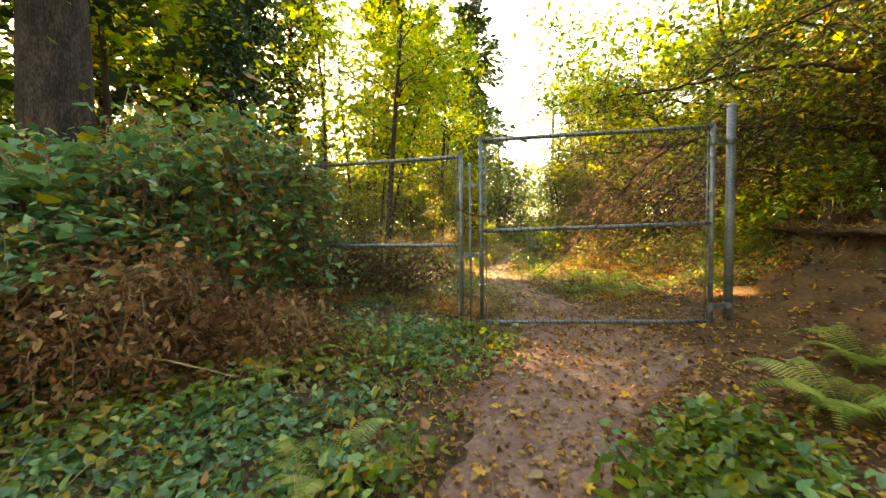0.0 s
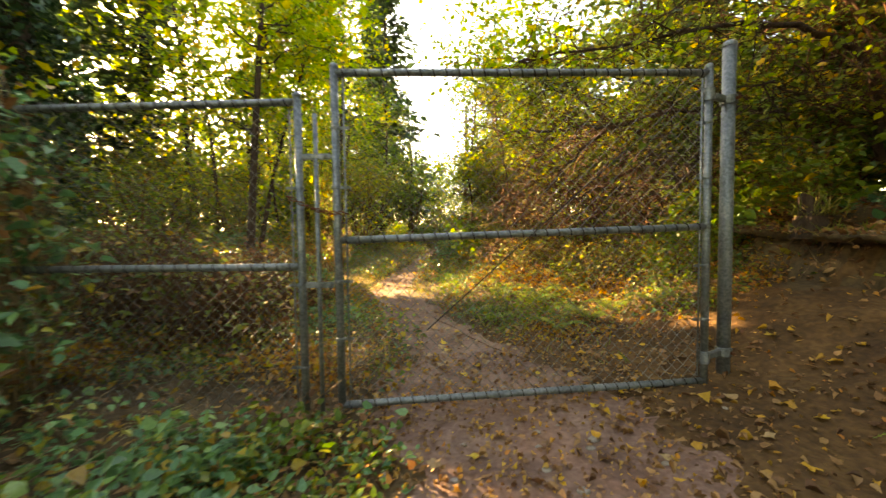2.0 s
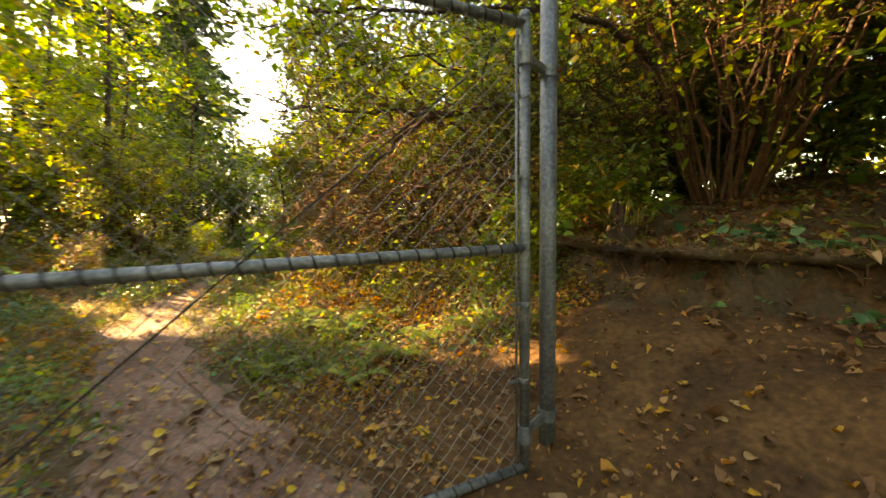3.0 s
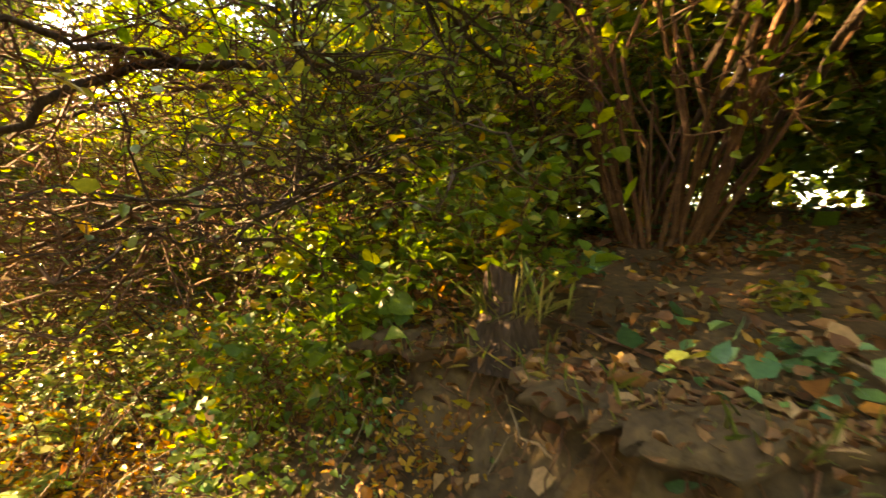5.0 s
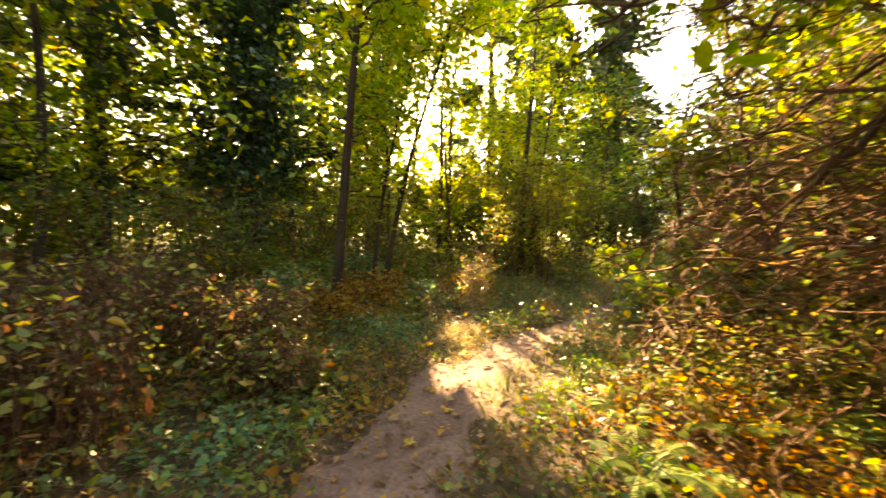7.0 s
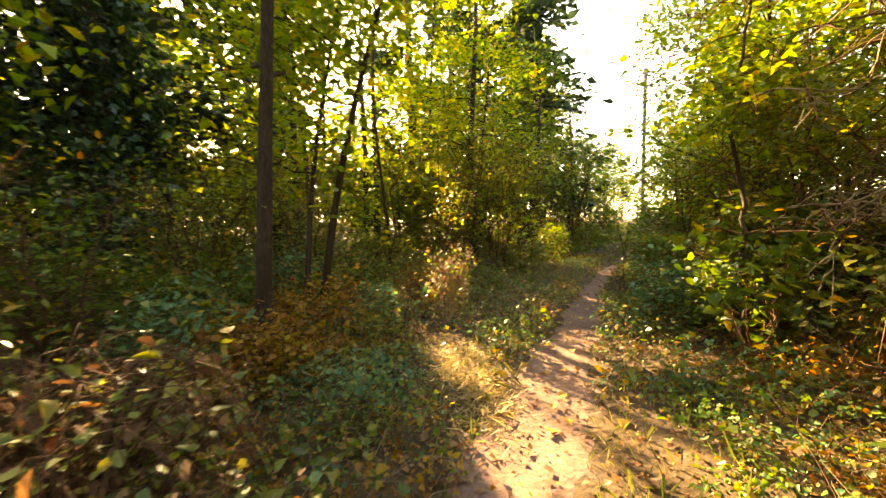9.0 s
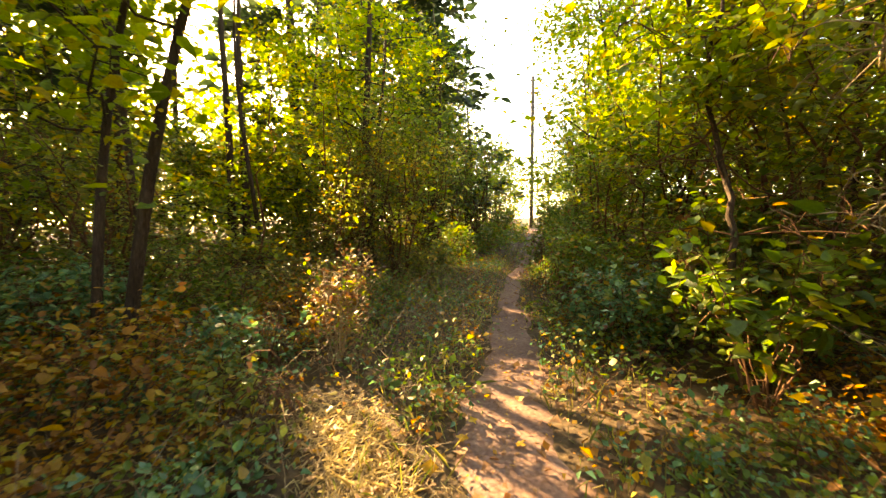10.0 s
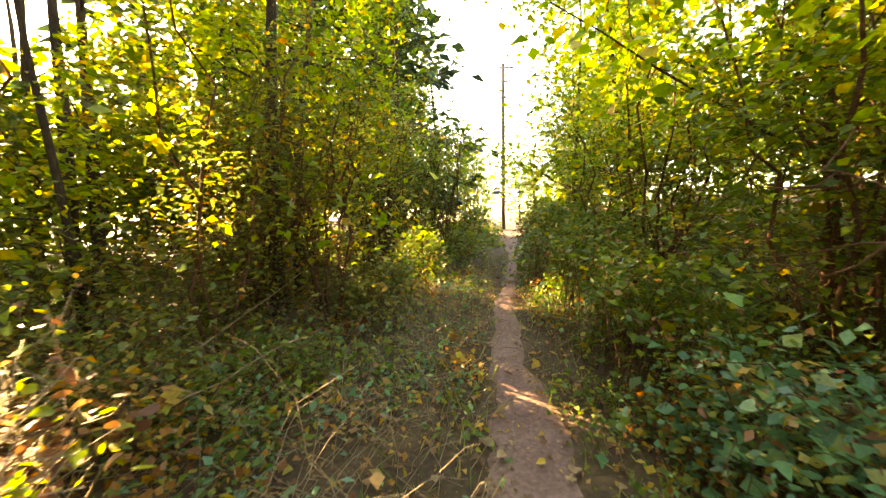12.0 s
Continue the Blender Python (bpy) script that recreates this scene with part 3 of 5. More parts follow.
# ---- trees ----
def tree(name, x, y, height, radius, crown, count, size, leaf, bark, label, limbs=14, low=0.35, lean=(0, 0), category="tree", group="", puff=0.3,
         shape=LEAF_BROAD, second=None, twig=0.9, crook=0.02):
    """A tree: tapered trunk with root flare, limbs, twigs, and a crown of leaves with gaps."""
    z = g(x, y)
    top = thing(name, x, y, z, label, category, group)
    n = 12
    t = np.linspace(0, 1, n)
    line = np.stack((lean[0] * t ** 1.1 + crook * height * np.sin(t * 5 + x) * t, lean[1] * t ** 1.3 + crook * height * np.sin(t * 4 + y) * t, height * t - 0.15), 1)
    rad = radius * (1 - 0.85 * t)
    rad[0] *= 1.35
    tube_part("trunk", [(line, rad)], bark, top, sides=11)
    main, small, spots = [], [], []
    for _ in range(limbs):
        f = RNG.uniform(low, 0.98)
        k = min(int(f * (n - 1)), n - 2)
        p0 = line[k] + (line[k + 1] - line[k]) * (f * (n - 1) - k)
        a = RNG.uniform(0, 2 * math.pi)
        reach = crown * RNG.uniform(0.55, 1.05) * (1.15 - 0.65 * f)
        p1 = p0 + np.array((math.cos(a) * reach, math.sin(a) * reach, reach * RNG.uniform(0.05, 0.6)))
        m = bend(p0, p1, 0.06 * reach, 6, 0.1)
        main.append((m, np.linspace(max(radius * 0.32 * (1 - 0.6 * f), 0.012), 0.005, 6)))
        for _ in range(4 if group == "woods" else 6):
            q = m[RNG.integers(2, 6)]
            d = RNG.normal(size=3)
            d[2] = d[2] * 0.45
            d /= np.linalg.norm(d)
            s = bend(q, q + d * twig * RNG.uniform(0.4, 1.1), -0.05, 4, 0.12)
            small.append((s, np.linspace(0.007, 0.002, 4)))
            spots.append(s)
    foot = np.array((x, y, z))
    main = [m for m in main if in_shaft(m[0] + foot).mean() < 0.2] or main[:1]
    small = clear_of_shafts(small, foot)
    if group == "woods":
        tagged(tube_part("branchwork", main + small, bark, top, sides=3), kind="stuff")
    else:
        for m in main:
            tube_part("limb", [m], bark, top, sides=6)
        tagged(tube_part("branchwork", small, bark, top, sides=3), kind="stuff")
    p = around(np.concatenate(spots), count, puff)
    p = p[~in_shaft(p + np.array((x, y, z)), 0.6 * size if size > 0.13 else 0.0)]
    if second:
        k = RNG.random(len(p)) < second[1]
        leaf_part("turning_foliage", p[k], size, second[0], top, second[2], shape=shape, gaps=False)
        p = p[~k]
    leaf_part("crown", p, size, leaf, top, shape=shape, gaps=False)
    return top


def fir(name, x, y, height, radius, reach, whorls, label, low=0.12, sprays=9, group="conifers"):
    """A conifer: straight trunk, drooping limbs with flat sprays of needles."""
    z = g(x, y)
    top = thing(name, x, y, z, label, "conifer tree", group)
    t = np.linspace(0, 1, 10)
    line = np.stack((0.1 * np.sin(t * 3 + x), 0.1 * np.sin(t * 2 + y), height * t - 0.2), 1)
    rad = radius * (1 - 0.9 * t)
    rad[0] *= 1.3
    tube_part("trunk", [(line, rad)], M_BARK_FIR, top, sides=14)
    main, spots, heads = [], [], []
    for f in np.linspace(low, 0.98, whorls):
        h = height * f
        for _ in range(4):
            a = RNG.uniform(0, 2 * math.pi)
            r = reach * (1.05 - f) * RNG.uniform(0.6, 1.1) + 0.25
            d = np.array((math.cos(a), math.sin(a), 0))
            m = bend((0, 0, h), d * r + np.array((0, 0, h - 0.22 * r)), 0.08 * r, 6, 0.05)
            main.append((m, np.linspace(0.03 * (1.1 - f) + 0.006, 0.004, 6)))
            for q in m[1:]:
                k = RNG.normal(size=(sprays, 3)) * np.array((0.28, 0.28, 0.08)) * (0.5 + 0.25 * r)
                spots.append(q + k)
                heads.append(np.repeat(d[None], sprays, 0))
    tagged(tube_part("branchwork", main, M_BARK_FIR, top, sides=4), kind="stuff")
    p, hd = np.concatenate(spots), np.concatenate(heads)
    keep = ~in_shaft(p + np.array((x, y, z)))
    leaf_part("foliage", p[keep], 0.42, L_FIR, top, shape=LEAF_FAR * np.array((0.8, 1, 1)), up=0.8, droop=0.35, gaps=False, heading=hd[keep])
    return top


def bramble(x, y, rx, ry, h, canes, count, size, label, leaf=None, dead=0.12, group="bramble thicket", name="bramble_bush", stem=None, shell=0.75, z=None):
    """A mound of arching canes, leafy on its outside, dry inside."""
    leaf, stem = leaf or L_BRAMBLE, stem or M_DRY
    z = g(x, y) if z is None else z
    top = thing(name, x, y, z, label, "bramble", group)
    lines, spots = [], []
    for _ in range(canes):
        a, b = RNG.uniform(0, 2 * math.pi), RNG.uniform(0, 2 * math.pi)
        r0, r1 = RNG.uniform(0.1, 0.7), RNG.uniform(0.75, 1.1)
        s = np.array((rx * r0 * math.cos(a), ry * r0 * math.sin(a), 0))
        e = np.array((rx * r1 * math.cos(b), ry * r1 * math.sin(b), h * RNG.uniform(0.05, 0.6)))
        m = bend(s, e, h * RNG.uniform(0.45, 0.85), 9, 0.05)
        m[:, 2] = np.maximum(m[:, 2], land(m[:, 0] + x, m[:, 1] + y) - z)
        lines.append((m, np.linspace(0.0055, 0.0022, 9)))
        spots.append(m[3:])
    tagged(tube_part("cane_tangle", lines, stem, top, "dry tangled canes", sides=3), kind="stuff")
    p = around(np.concatenate(spots), count // 2, 0.09)
    # outer shell, in clumps
    k = count - len(p)
    c = RNG.normal(size=(max(k // 14, 1), 3))
    c[:, 2] = np.abs(c[:, 2])
    c /= np.linalg.norm(c, axis=1, keepdims=True)
    c *= np.array((rx, ry, h)) * RNG.uniform(shell, 1.04, (len(c), 1))
    c[:, 2] *= 1 + 0.1 * np.sin(c[:, 0] * 5) * np.sin(c[:, 1] * 4)
    q = around(c, k, 0.1)
    p = np.concatenate((p, q))
    p = p[p[:, 2] > land(p[:, 0] + x, p[:, 1] + y) - z + 0.03]
    p = p[~in_shaft(p + np.array((x, y, z)))]
    kk = RNG.random(len(p)) < dead
    leaf_part("dead_foliage", p[kk], size * 0.8, L_BROWN, top, "withered brown leaves", up=0.1, droop=0.8, gaps=False)
    dry = leaf is L_BROWN
    leaf_part("foliage", p[~kk], size, leaf, top, shape=LEAF_THIN * np.array((1.5, 1, 4)) if dry else LEAF_BROAD if y < 11.5 else LEAF_FAR, up=0.1 if dry else 0.55, droop=0.6 if dry else 0.2, gaps=False)
    return top


def cover(name, box, count, size, mats, label, height=0.18, keep=None, shape=LEAF_BROAD, clump=0.09, category="ground cover", up=0.38):
    """Low plants over a stretch of ground, in clumps, off the trodden path."""
    x0, x1, y0, y1 = box
    cc = np.stack((RNG.uniform(x0, x1, count // 10), RNG.uniform(y0, y1, count // 10)), 1)
    edge_on = np.abs(cc[:, 0] - trail_x(cc[:, 1])) > trail_half(cc[:, 1]) * RNG.uniform(0.75, 1.2, len(cc))
    thin = np.sin(cc[:, 0] * 2.3 + 1) * np.sin(cc[:, 1] * 1.9) + RNG.uniform(-0.6, 1.4, len(cc)) > 0
    cc = cc[edge_on & thin]
    if keep is not None:
        cc = cc[keep(cc[:, 0], cc[:, 1])]
    t = np.clip(((cc[:, 0] + 0.6) * 1.26 - (cc[:, 1] - 10.3) * 2.05) / (1.26 ** 2 + 2.05 ** 2), 0, 1)
    cc = cc[np.hypot(cc[:, 0] - (-0.6 + 1.26 * t), cc[:, 1] - (10.3 - 2.05 * t)) > 0.4]
    p = cc[RNG.integers(0, len(cc), count)] + RNG.normal(size=(count, 2)) * clump
    hh = height * RNG.beta(1.3, 2.0, count) * (0.6 + 0.6 * np.sin(p[:, 0] * 1.7) * np.sin(p[:, 1] * 1.3) + 0.4)
    p = np.concatenate((p, (land(p[:, 0], p[:, 1]) + 0.015 + np.abs(hh))[:, None]), 1)
    field = 0.5 + 0.27 * (np.sin(p[:, 0] * 3.1 + 1.7 * np.sin(p[:, 1] * 1.6)) + np.sin(p[:, 1] * 2.7 + 1.1 * np.sin(p[:, 0] * 2.2))) + RNG.normal(size=count) * 0.16
    rank = np.argsort(np.argsort(field)) / count
    which = np.minimum(np.searchsorted(np.cumsum([m[1] for m in mats]), rank), len(mats) - 1)
    for j, (mat, _) in enumerate(mats):
        ob = leaf_part(name, p[which == j], size, mat, shape=shape, up=up, gaps=False)
        tagged(ob, label, category, kind="stuff")
    # short stalks
    k = p[::16]
    foot = np.concatenate((k[:, :2] + RNG.normal(size=(len(k), 2)) * 0.03, land(k[:, 0], k[:, 1])[:, None] - 0.01), 1)
    ob = tube_part(name, [(np.stack((f, q)), np.array((0.0025, 0.0015))) for f, q in zip(foot, k)], M_TWIG, sides=3)
    tagged(ob, "thin stalks of " + label, category, kind="stuff")


def fern(x, y, length, fronds, label, z=None, mat=None, group="ferns"):
    """A sword fern: arching fronds with paired leaflets."""
    z = g(x, y) if z is None else z
    mat = mat or L_FERN
    top = thing("fern", x, y, z, label, "fern", group)
    for j in range(fronds):
        a = 2 * math.pi * (j + RNG.uniform(-0.35, 0.35)) / fronds
        ln = length * RNG.uniform(0.7, 1.1)
        d = np.array((math.cos(a), math.sin(a), 0))
        t = np.linspace(0, 1, 12)[:, None]
        rise = RNG.uniform(0.45, 0.8)
        line = d * (t * ln * 0.85) + np.array((0, 0, 1.0)) * (ln * rise * (1.7 * t - 1.45 * t * t) + 0.01)
        fr = tube_part("frond", [(line, np.linspace(0.004, 0.001, 12))], mat, top, sides=3)
        k = np.linspace(0.12, 0.99, 30)
        P = np.stack([np.interp(k, t[:, 0], line[:, c]) for c in range(3)], 1)
        side = np.array((-d[1], d[0], 0))
        V, L, S = [], [], []
        at = 0
        for sgn in (1, -1):
            w = ln * 0.17 * np.sin(np.clip(k * 1.25 + 0.12, 0, 1.0) * math.pi * 0.92) ** 0.6 + 0.004
            w *= np.clip((1.04 - k) * 3, 0, 1)
            tip = P + sgn * side * w[:, None] + d * (w * 0.25)[:, None] - np.array((0, 0, 1)) * (w * RNG.uniform(0.05, 0.4))[:, None]
            ax = tip - P
            wd = d * (ln * 0.011)
            quad = np.stack((P - wd, P + ax * 0.6 - wd * 0.9, tip, P + ax * 0.6 + wd * 0.9, P + wd), 1)
            V.append(quad.reshape(-1, 3))
            L.append((at + np.arange(len(k))[:, None] * 5 + np.arange(5)[None]).ravel())
            S.append(np.full(len(k), 5))
            at += 5 * len(k)
        array_mesh("leaf_blade", np.concatenate(V), np.concatenate(L), np.concatenate(S), mat, fr)
    return top


def limb(name, points, r0, r1, twigs, twig_len, label, leaf=None, count=0, size=0.06, bark=None, group="arching limbs", depth=3, droop=0.0, leaf_low=-9.0):
    """A long crooked bough with a mass of twigs on twigs."""
    bark = bark or M_TWIG
    pts = np.asarray(points, float)
    t = np.linspace(0, len(pts) - 1, 26)
    line = np.stack([np.interp(t, np.arange(len(pts)), pts[:, c]) for c in range(3)], 1)
    for _ in range(2):
        line[1:-1] = (line[:-2] + 2 * line[1:-1] + line[2:]) / 4
    line[1:-1] += RNG.normal(size=(24, 3)) * 0.018
    o = line[0].copy()
    top = thing(name, *o, label, "branch", group)
    line = line - o
    tube_part("bough", [(line, np.linspace(r0, r1, 26))], M_BARK, top, sides=8)
    level, small, spots = [(line, 4)], [], []
    for dd in range(depth):
        nxt = []
        per = twigs if dd == 0 else (5 if dd == 1 else 2)
        for ln, s0 in level:
            for _ in range(per):
                q = ln[RNG.integers(min(s0, len(ln) - 1), len(ln))]
                d = RNG.normal(size=3) * np.array((1, 1, 0.7)) - np.array((0, 0, droop))
                d /= np.linalg.norm(d)
                l2 = twig_len * (0.55 ** dd) * RNG.uniform(0.4, 1.2)
                m = bend(q, q + d * l2, RNG.uniform(-0.06, 0.08), 5, 0.08)
                small.append((m, np.linspace(0.0095 * 0.62 ** dd, 0.002, 5)))
                nxt.append((m, 1))
                spots.append(m)
        level = nxt
    tagged(tube_part("twig_tangle", small, bark, top, sides=3), kind="stuff")
    if leaf and count:
        p = around(np.concatenate(spots), count, 0.06)
        p = p[p[:, 2] + o[2] > leaf_low]
        leaf_part("foliage", p[~in_shaft(p + o)], size, leaf, top, gaps=False)
    return top


# -- tall trees on the sunward side --
fir("fir_tree", -6.5, 5.6, 22, 0.55, 3.6, 32, "huge old fir with dark furrowed bark above brambles", low=0.24)
for x, y, h, r in ((-9.5, 13.5, 19, 0.32), (-11.5, 9.0, 20, 0.3), (-9.0, 17.5, 17, 0.25), (-13, 15, 21, 0.35), (-5.6, 21, 15, 0.24), (-0.9, 24.5, 16, 0.24), (-16, 6, 20, 0.3), (-4.2, 26, 15, 0.24), (-2.4, 32, 15, 0.25), (-6.2, 28.5, 16, 0.25), (-11, 4.4, 19, 0.3)):
    fir("fir_tree", x, y, h, r, 3.2, 26, "tall dark fir standing in the woods", sprays=9)

ivy = tree("ivy_clad_tree", -7.8, 11.3, 12, 0.38, 2.0, 3500, 0.14, L_IVY, M_BARK, "old tree trunk wholly clad in dark ivy", limbs=16, low=0.5, puff=0.3)
hh = RNG.uniform(0, 10.5, 15000)
aa = RNG.uniform(0, 2 * math.pi, 15000)
rr = (0.75 + 0.3 * np.sin(hh * 1.7 + 2 * aa) + 0.25 * RNG.normal(size=15000)) * np.interp(hh, [0, 1.5, 9, 10.5], [1.1, 1.0, 0.95, 0.4])
leaf_part("ivy", np.stack((rr * np.cos(aa), rr * np.sin(aa), hh), 1), 0.15, L_IVY, ivy, "dense dark ivy leaves", shape=LEAF_FAR, up=0.1, droop=0.6, gaps=False)

MAPLE = "slender young maple with yellow-green autumn leaves"
tree("maple_tree", -2.1, 9.25, 8.5, 0.082, 2.2, 4600, 0.09, L_MAPLE, M_BARK, "slender maple trunk with yellow-green leaves near the path", limbs=22, low=0.3, lean=(0.7, 0.0), crook=0.003)
tree("maple_tree", -2.6, 10.8, 6.5, 0.06, 2.0, 3600, 0.09, L_MAPLE, M_BARK, "forked maple leaning over the undergrowth", limbs=18, low=0.35, lean=(1.4, 0.3))
tree("maple_tree", -2.75, 10.7, 6.0, 0.045, 1.7, 2800, 0.09, L_MAPLE, M_BARK, MAPLE, limbs=16, low=0.35, lean=(0.5, 0.5))
for x, y, h, r, c, n in ((-3.4, 14.6, 7.0, 0.05, 2.2, 5200), (-4.6, 13.2, 8.5, 0.06, 2.4, 5200), (-1.9, 16.8, 7.0, 0.08, 2.0, 5000), 
                         (-3.6, 18.5, 9.0, 0.1, 2.6, 5200), (-5.1, 16.4, 10, 0.1, 2.8, 5200),
                         (-0.9, 20.5, 8.0, 0.1, 1.9, 5000), (0.3, 27, 8.5, 0.1, 2.2, 4000), (-7.5, 7.2, 9, 0.1, 2.6, 4000)):
    tree("maple_tree", x, y, h, r, c, int(n * 1.3), 0.095, L_MAPLE if y < 19 else L_GREEN, M_BARK, MAPLE, limbs=22, low=0.14, shape=LEAF_BROAD if 8.5 < y < 11 else LEAF_FAR, group="young maples", crook=0.035, lean=(RNG.uniform(-0.4, 0.5), RNG.uniform(-0.4, 0.4)))

for x, y, h, c, n, m in ((-1.7, 15.4, 8.5, 2.0, 3800, L_MAPLE), (-2.6, 19.4, 11, 2.6, 4600, L_GREEN), (-1.3, 23, 10, 2.0, 4200, L_GREEN), (-4.8, 16.5, 9, 2.4, 4600, L_MAPLE), (-0.9, 28, 9, 2.0, 3000, L_GREEN)):
    tree("maple_tree", x, y, h, 0.1, c, int(n * 1.05), 0.11, m, M_BARK, MAPLE, limbs=24, low=0.15, group="young maples", lean=(RNG.uniform(-0.3, 0.2), 0.2), shape=LEAF_FAR)
for x, y, h in ((1.6, 33, 5.5), (3.2, 44, 7.0), (8.6, 47, 6.0), (11.5, 42, 7.5), (6.0, 58, 8.0), (13.5, 60, 9.0), (0.0, 52, 9.0)):
    tree("woodland_tree", x, y, h, 0.12, 2.6, 2200, 0.24, L_GREEN, M_BARK, "distant broadleaf tree at the far end of the path", limbs=22, low=0.03, group="woods", puff=0.45, twig=1.3, shape=LEAF_FAR)

# -- trees over the far side of the path --
for x, y, h, r, c, n, m in ((4.4, 12.2, 6.0, 0.06, 2.2, 5500, L_MAPLE), (6.2, 10.6, 7.0, 0.08, 2.5, 5500, L_OLIVE), (3.7, 13.6, 7.0, 0.06, 2.3, 6000, L_MAPLE), (4.1, 20.6, 7.6, 0.07, 2.5, 6000, L_MAPLE), (4.7, 18.9, 8.0, 0.08, 2.8, 6000, L_MAPLE),
                            (6.2, 22.8, 8.5, 0.08, 2.8, 5000, L_GREEN), (8.6, 27.5, 8.0, 0.1, 2.8, 4500, L_GREEN), (8.2, 14.0, 9.0, 0.1, 2.8, 5000, L_MAPLE), (9.6, 9.4, 8.0, 0.1, 2.6, 4500, L_GREEN),
                            (10.5, 5.0, 8.0, 0.1, 2.6, 4000, L_GREEN), (9.2, 1.0, 8.0, 0.1, 2.6, 4000, L_GREEN), (11.5, 12.5, 9.5, 0.12, 3.0, 4500, L_GREEN)):
    tree("maple_tree", x, y, h, r, c, n, 0.115, m, M_BARK, "young broadleaf tree leaning over the thicket", limbs=22, low=0.18, group="trees over the thicket", shape=LEAF_FAR, lean=(RNG.uniform(-0.9, 0.2), RNG.uniform(-0.3, 0.3)))

# -- woods all round --
WOODS = "distant broadleaf tree of the surrounding woods"
for k in range(52):
    a = 2 * math.pi * k / 52 + RNG.uniform(-0.05, 0.05)
    r = RNG.uniform(20, 33)
    x, y = 1 + r * math.sin(a), 9 + r * math.cos(a)
    if abs(x - trail_x(y)) < 5.0 and y > 0:
        continue
    tree("woodland_tree", x, y, RNG.uniform(10, 15), 0.16, 4.2, 1150, 0.52, (L_MAPLE, L_GREEN, L_MAPLE, L_OLIVE)[k % 4], M_BARK, WOODS, limbs=13, low=0.04, group="woods", puff=0.7, twig=1.7, shape=LEAF_FAR)
# trees round the path's start, bank side: added, mostly unseen, to block sky light
for x, y, h in ((5.4, -2.6, 10), (3.9, -4.6, 10), (6.9, -0.9, 9), (10.2, 0.2, 9), (8.4, -5.5, 11), (11.5, -1.0, 11), (13, 7.0, 12), (12.5, 16.5, 12), (12, 2.8, 11), (4.6, -7.5, 11)):
    tree("woodland_tree", x, y, h, 0.15, 4.2, 1900, 0.37, (L_SHADED, L_GREEN)[int(h) % 2], M_BARK, "tall broadleaf tree beside the start of the path, added to block sky light", limbs=14, low=0.3, group="woods", puff=0.5, twig=1.5, shape=LEAF_FAR)
# tall crowns behind the young maples
for x, y, h, m in ((-6.4, 15.0, 12, L_MAPLE), (-4.8, 24.5, 14, L_MAPLE), (-8.6, 19.5, 13, L_GREEN), (-10.5, 12.0, 12, L_MAPLE), (-6.8, 23.5, 13, L_MAPLE), (-11.5, 17.5, 13, L_MAPLE), (-12.5, 6.5, 12, L_GREEN), (-9.0, 8.6, 10, L_MAPLE)):
    tree("maple_tree", x, y, h, 0.1, 3.4, 3500, 0.19, m, M_BARK, "tall maple crown, yellow-green against the light", limbs=26, low=0.16, group="tall maples", puff=0.45, crook=0.035, twig=1.2, shape=LEAF_FAR)
# understory that closes the view between the trunks
for k in range(72):
    a = RNG.uniform(0, 2 * math.pi)
    if k < 48:
        a = -1.55 + 1.45 * ((k * 0.618) % 1)
    elif k < 78:
        a = 0.3 + 1.6 * ((k * 0.618) % 1)
    r = RNG.uniform(11, 23)
    x, y = 0.5 + r * math.sin(a), 7 + r * math.cos(a)
    if abs(x - trail_x(y)) < 3.2 or y < -4 or (x > 0 and y < 18 and r < 12):
        continue
    shrub("woodland_shrub", x, y, RNG.uniform(2.2, 4.2), 1.8, 4, 9, 1250, 0.165, (L_OLIVE, L_GREEN, L_MAPLE)[k % 3], M_TWIG, "leafy shrub of the woodland understory", group="understory",
          twig_len=0.9, start=0.05, puff=0.25, shape=LEAF_FAR)

for k in range(16):
    a, r = -1.65 + 0.085 * k, 12.0 + 2.6 * ((k * 0.618) % 1)
    shrub("woodland_shrub", 0.5 + r * math.sin(a), 7 + r * math.cos(a), 3.0 + 0.9 * (k % 3), 1.9, 4, 8, 1400, 0.14, (L_GREEN, L_OLIVE, L_SHADED)[k % 3], M_TWIG, "leafy shrub of the woodland understory", group="understory", twig_len=0.9, start=0.02, puff=0.28, shape=LEAF_FAR)

for k in range(30):
    a, r = 2 * math.pi * k / 30 + RNG.uniform(-0.05, 0.05), RNG.uniform(24, 31)
    x, y = 1 + r * math.sin(a), 9 + r * math.cos(a)
    if abs(x - trail_x(y)) > 4.5:
        shrub("woodland_shrub", x, y, RNG.uniform(4, 5.5), 3.4, 5, 9, 700, 0.42, (L_GREEN, L_OLIVE, L_MAPLE)[k % 3], M_TWIG, "leafy shrub far off in the woods", group="understory", twig_len=1.3, start=0.0, puff=0.6, shape=LEAF_FAR)

for x, y, h in ((-2.2, 27, 4.0), (-0.4, 30, 4.2), (1.6, 31.5, 4.0), (-4.2, 24, 4.2), (3.0, 36, 4.0), (-0.6, 24.5, 3.4), (0.6, 27.5, 3.2), (9.0, 33, 4.2), (7.4, 28.5, 4.0), (10.2, 38, 4.5)):
    shrub("woodland_shrub", x, y, h, 1.7, 8, 16, 2600, 0.13, L_GREEN, M_TWIG, "leafy shrub closing the far end of the path", group="understory", twig_len=0.9, start=0.0, puff=0.25, shape=LEAF_FAR)

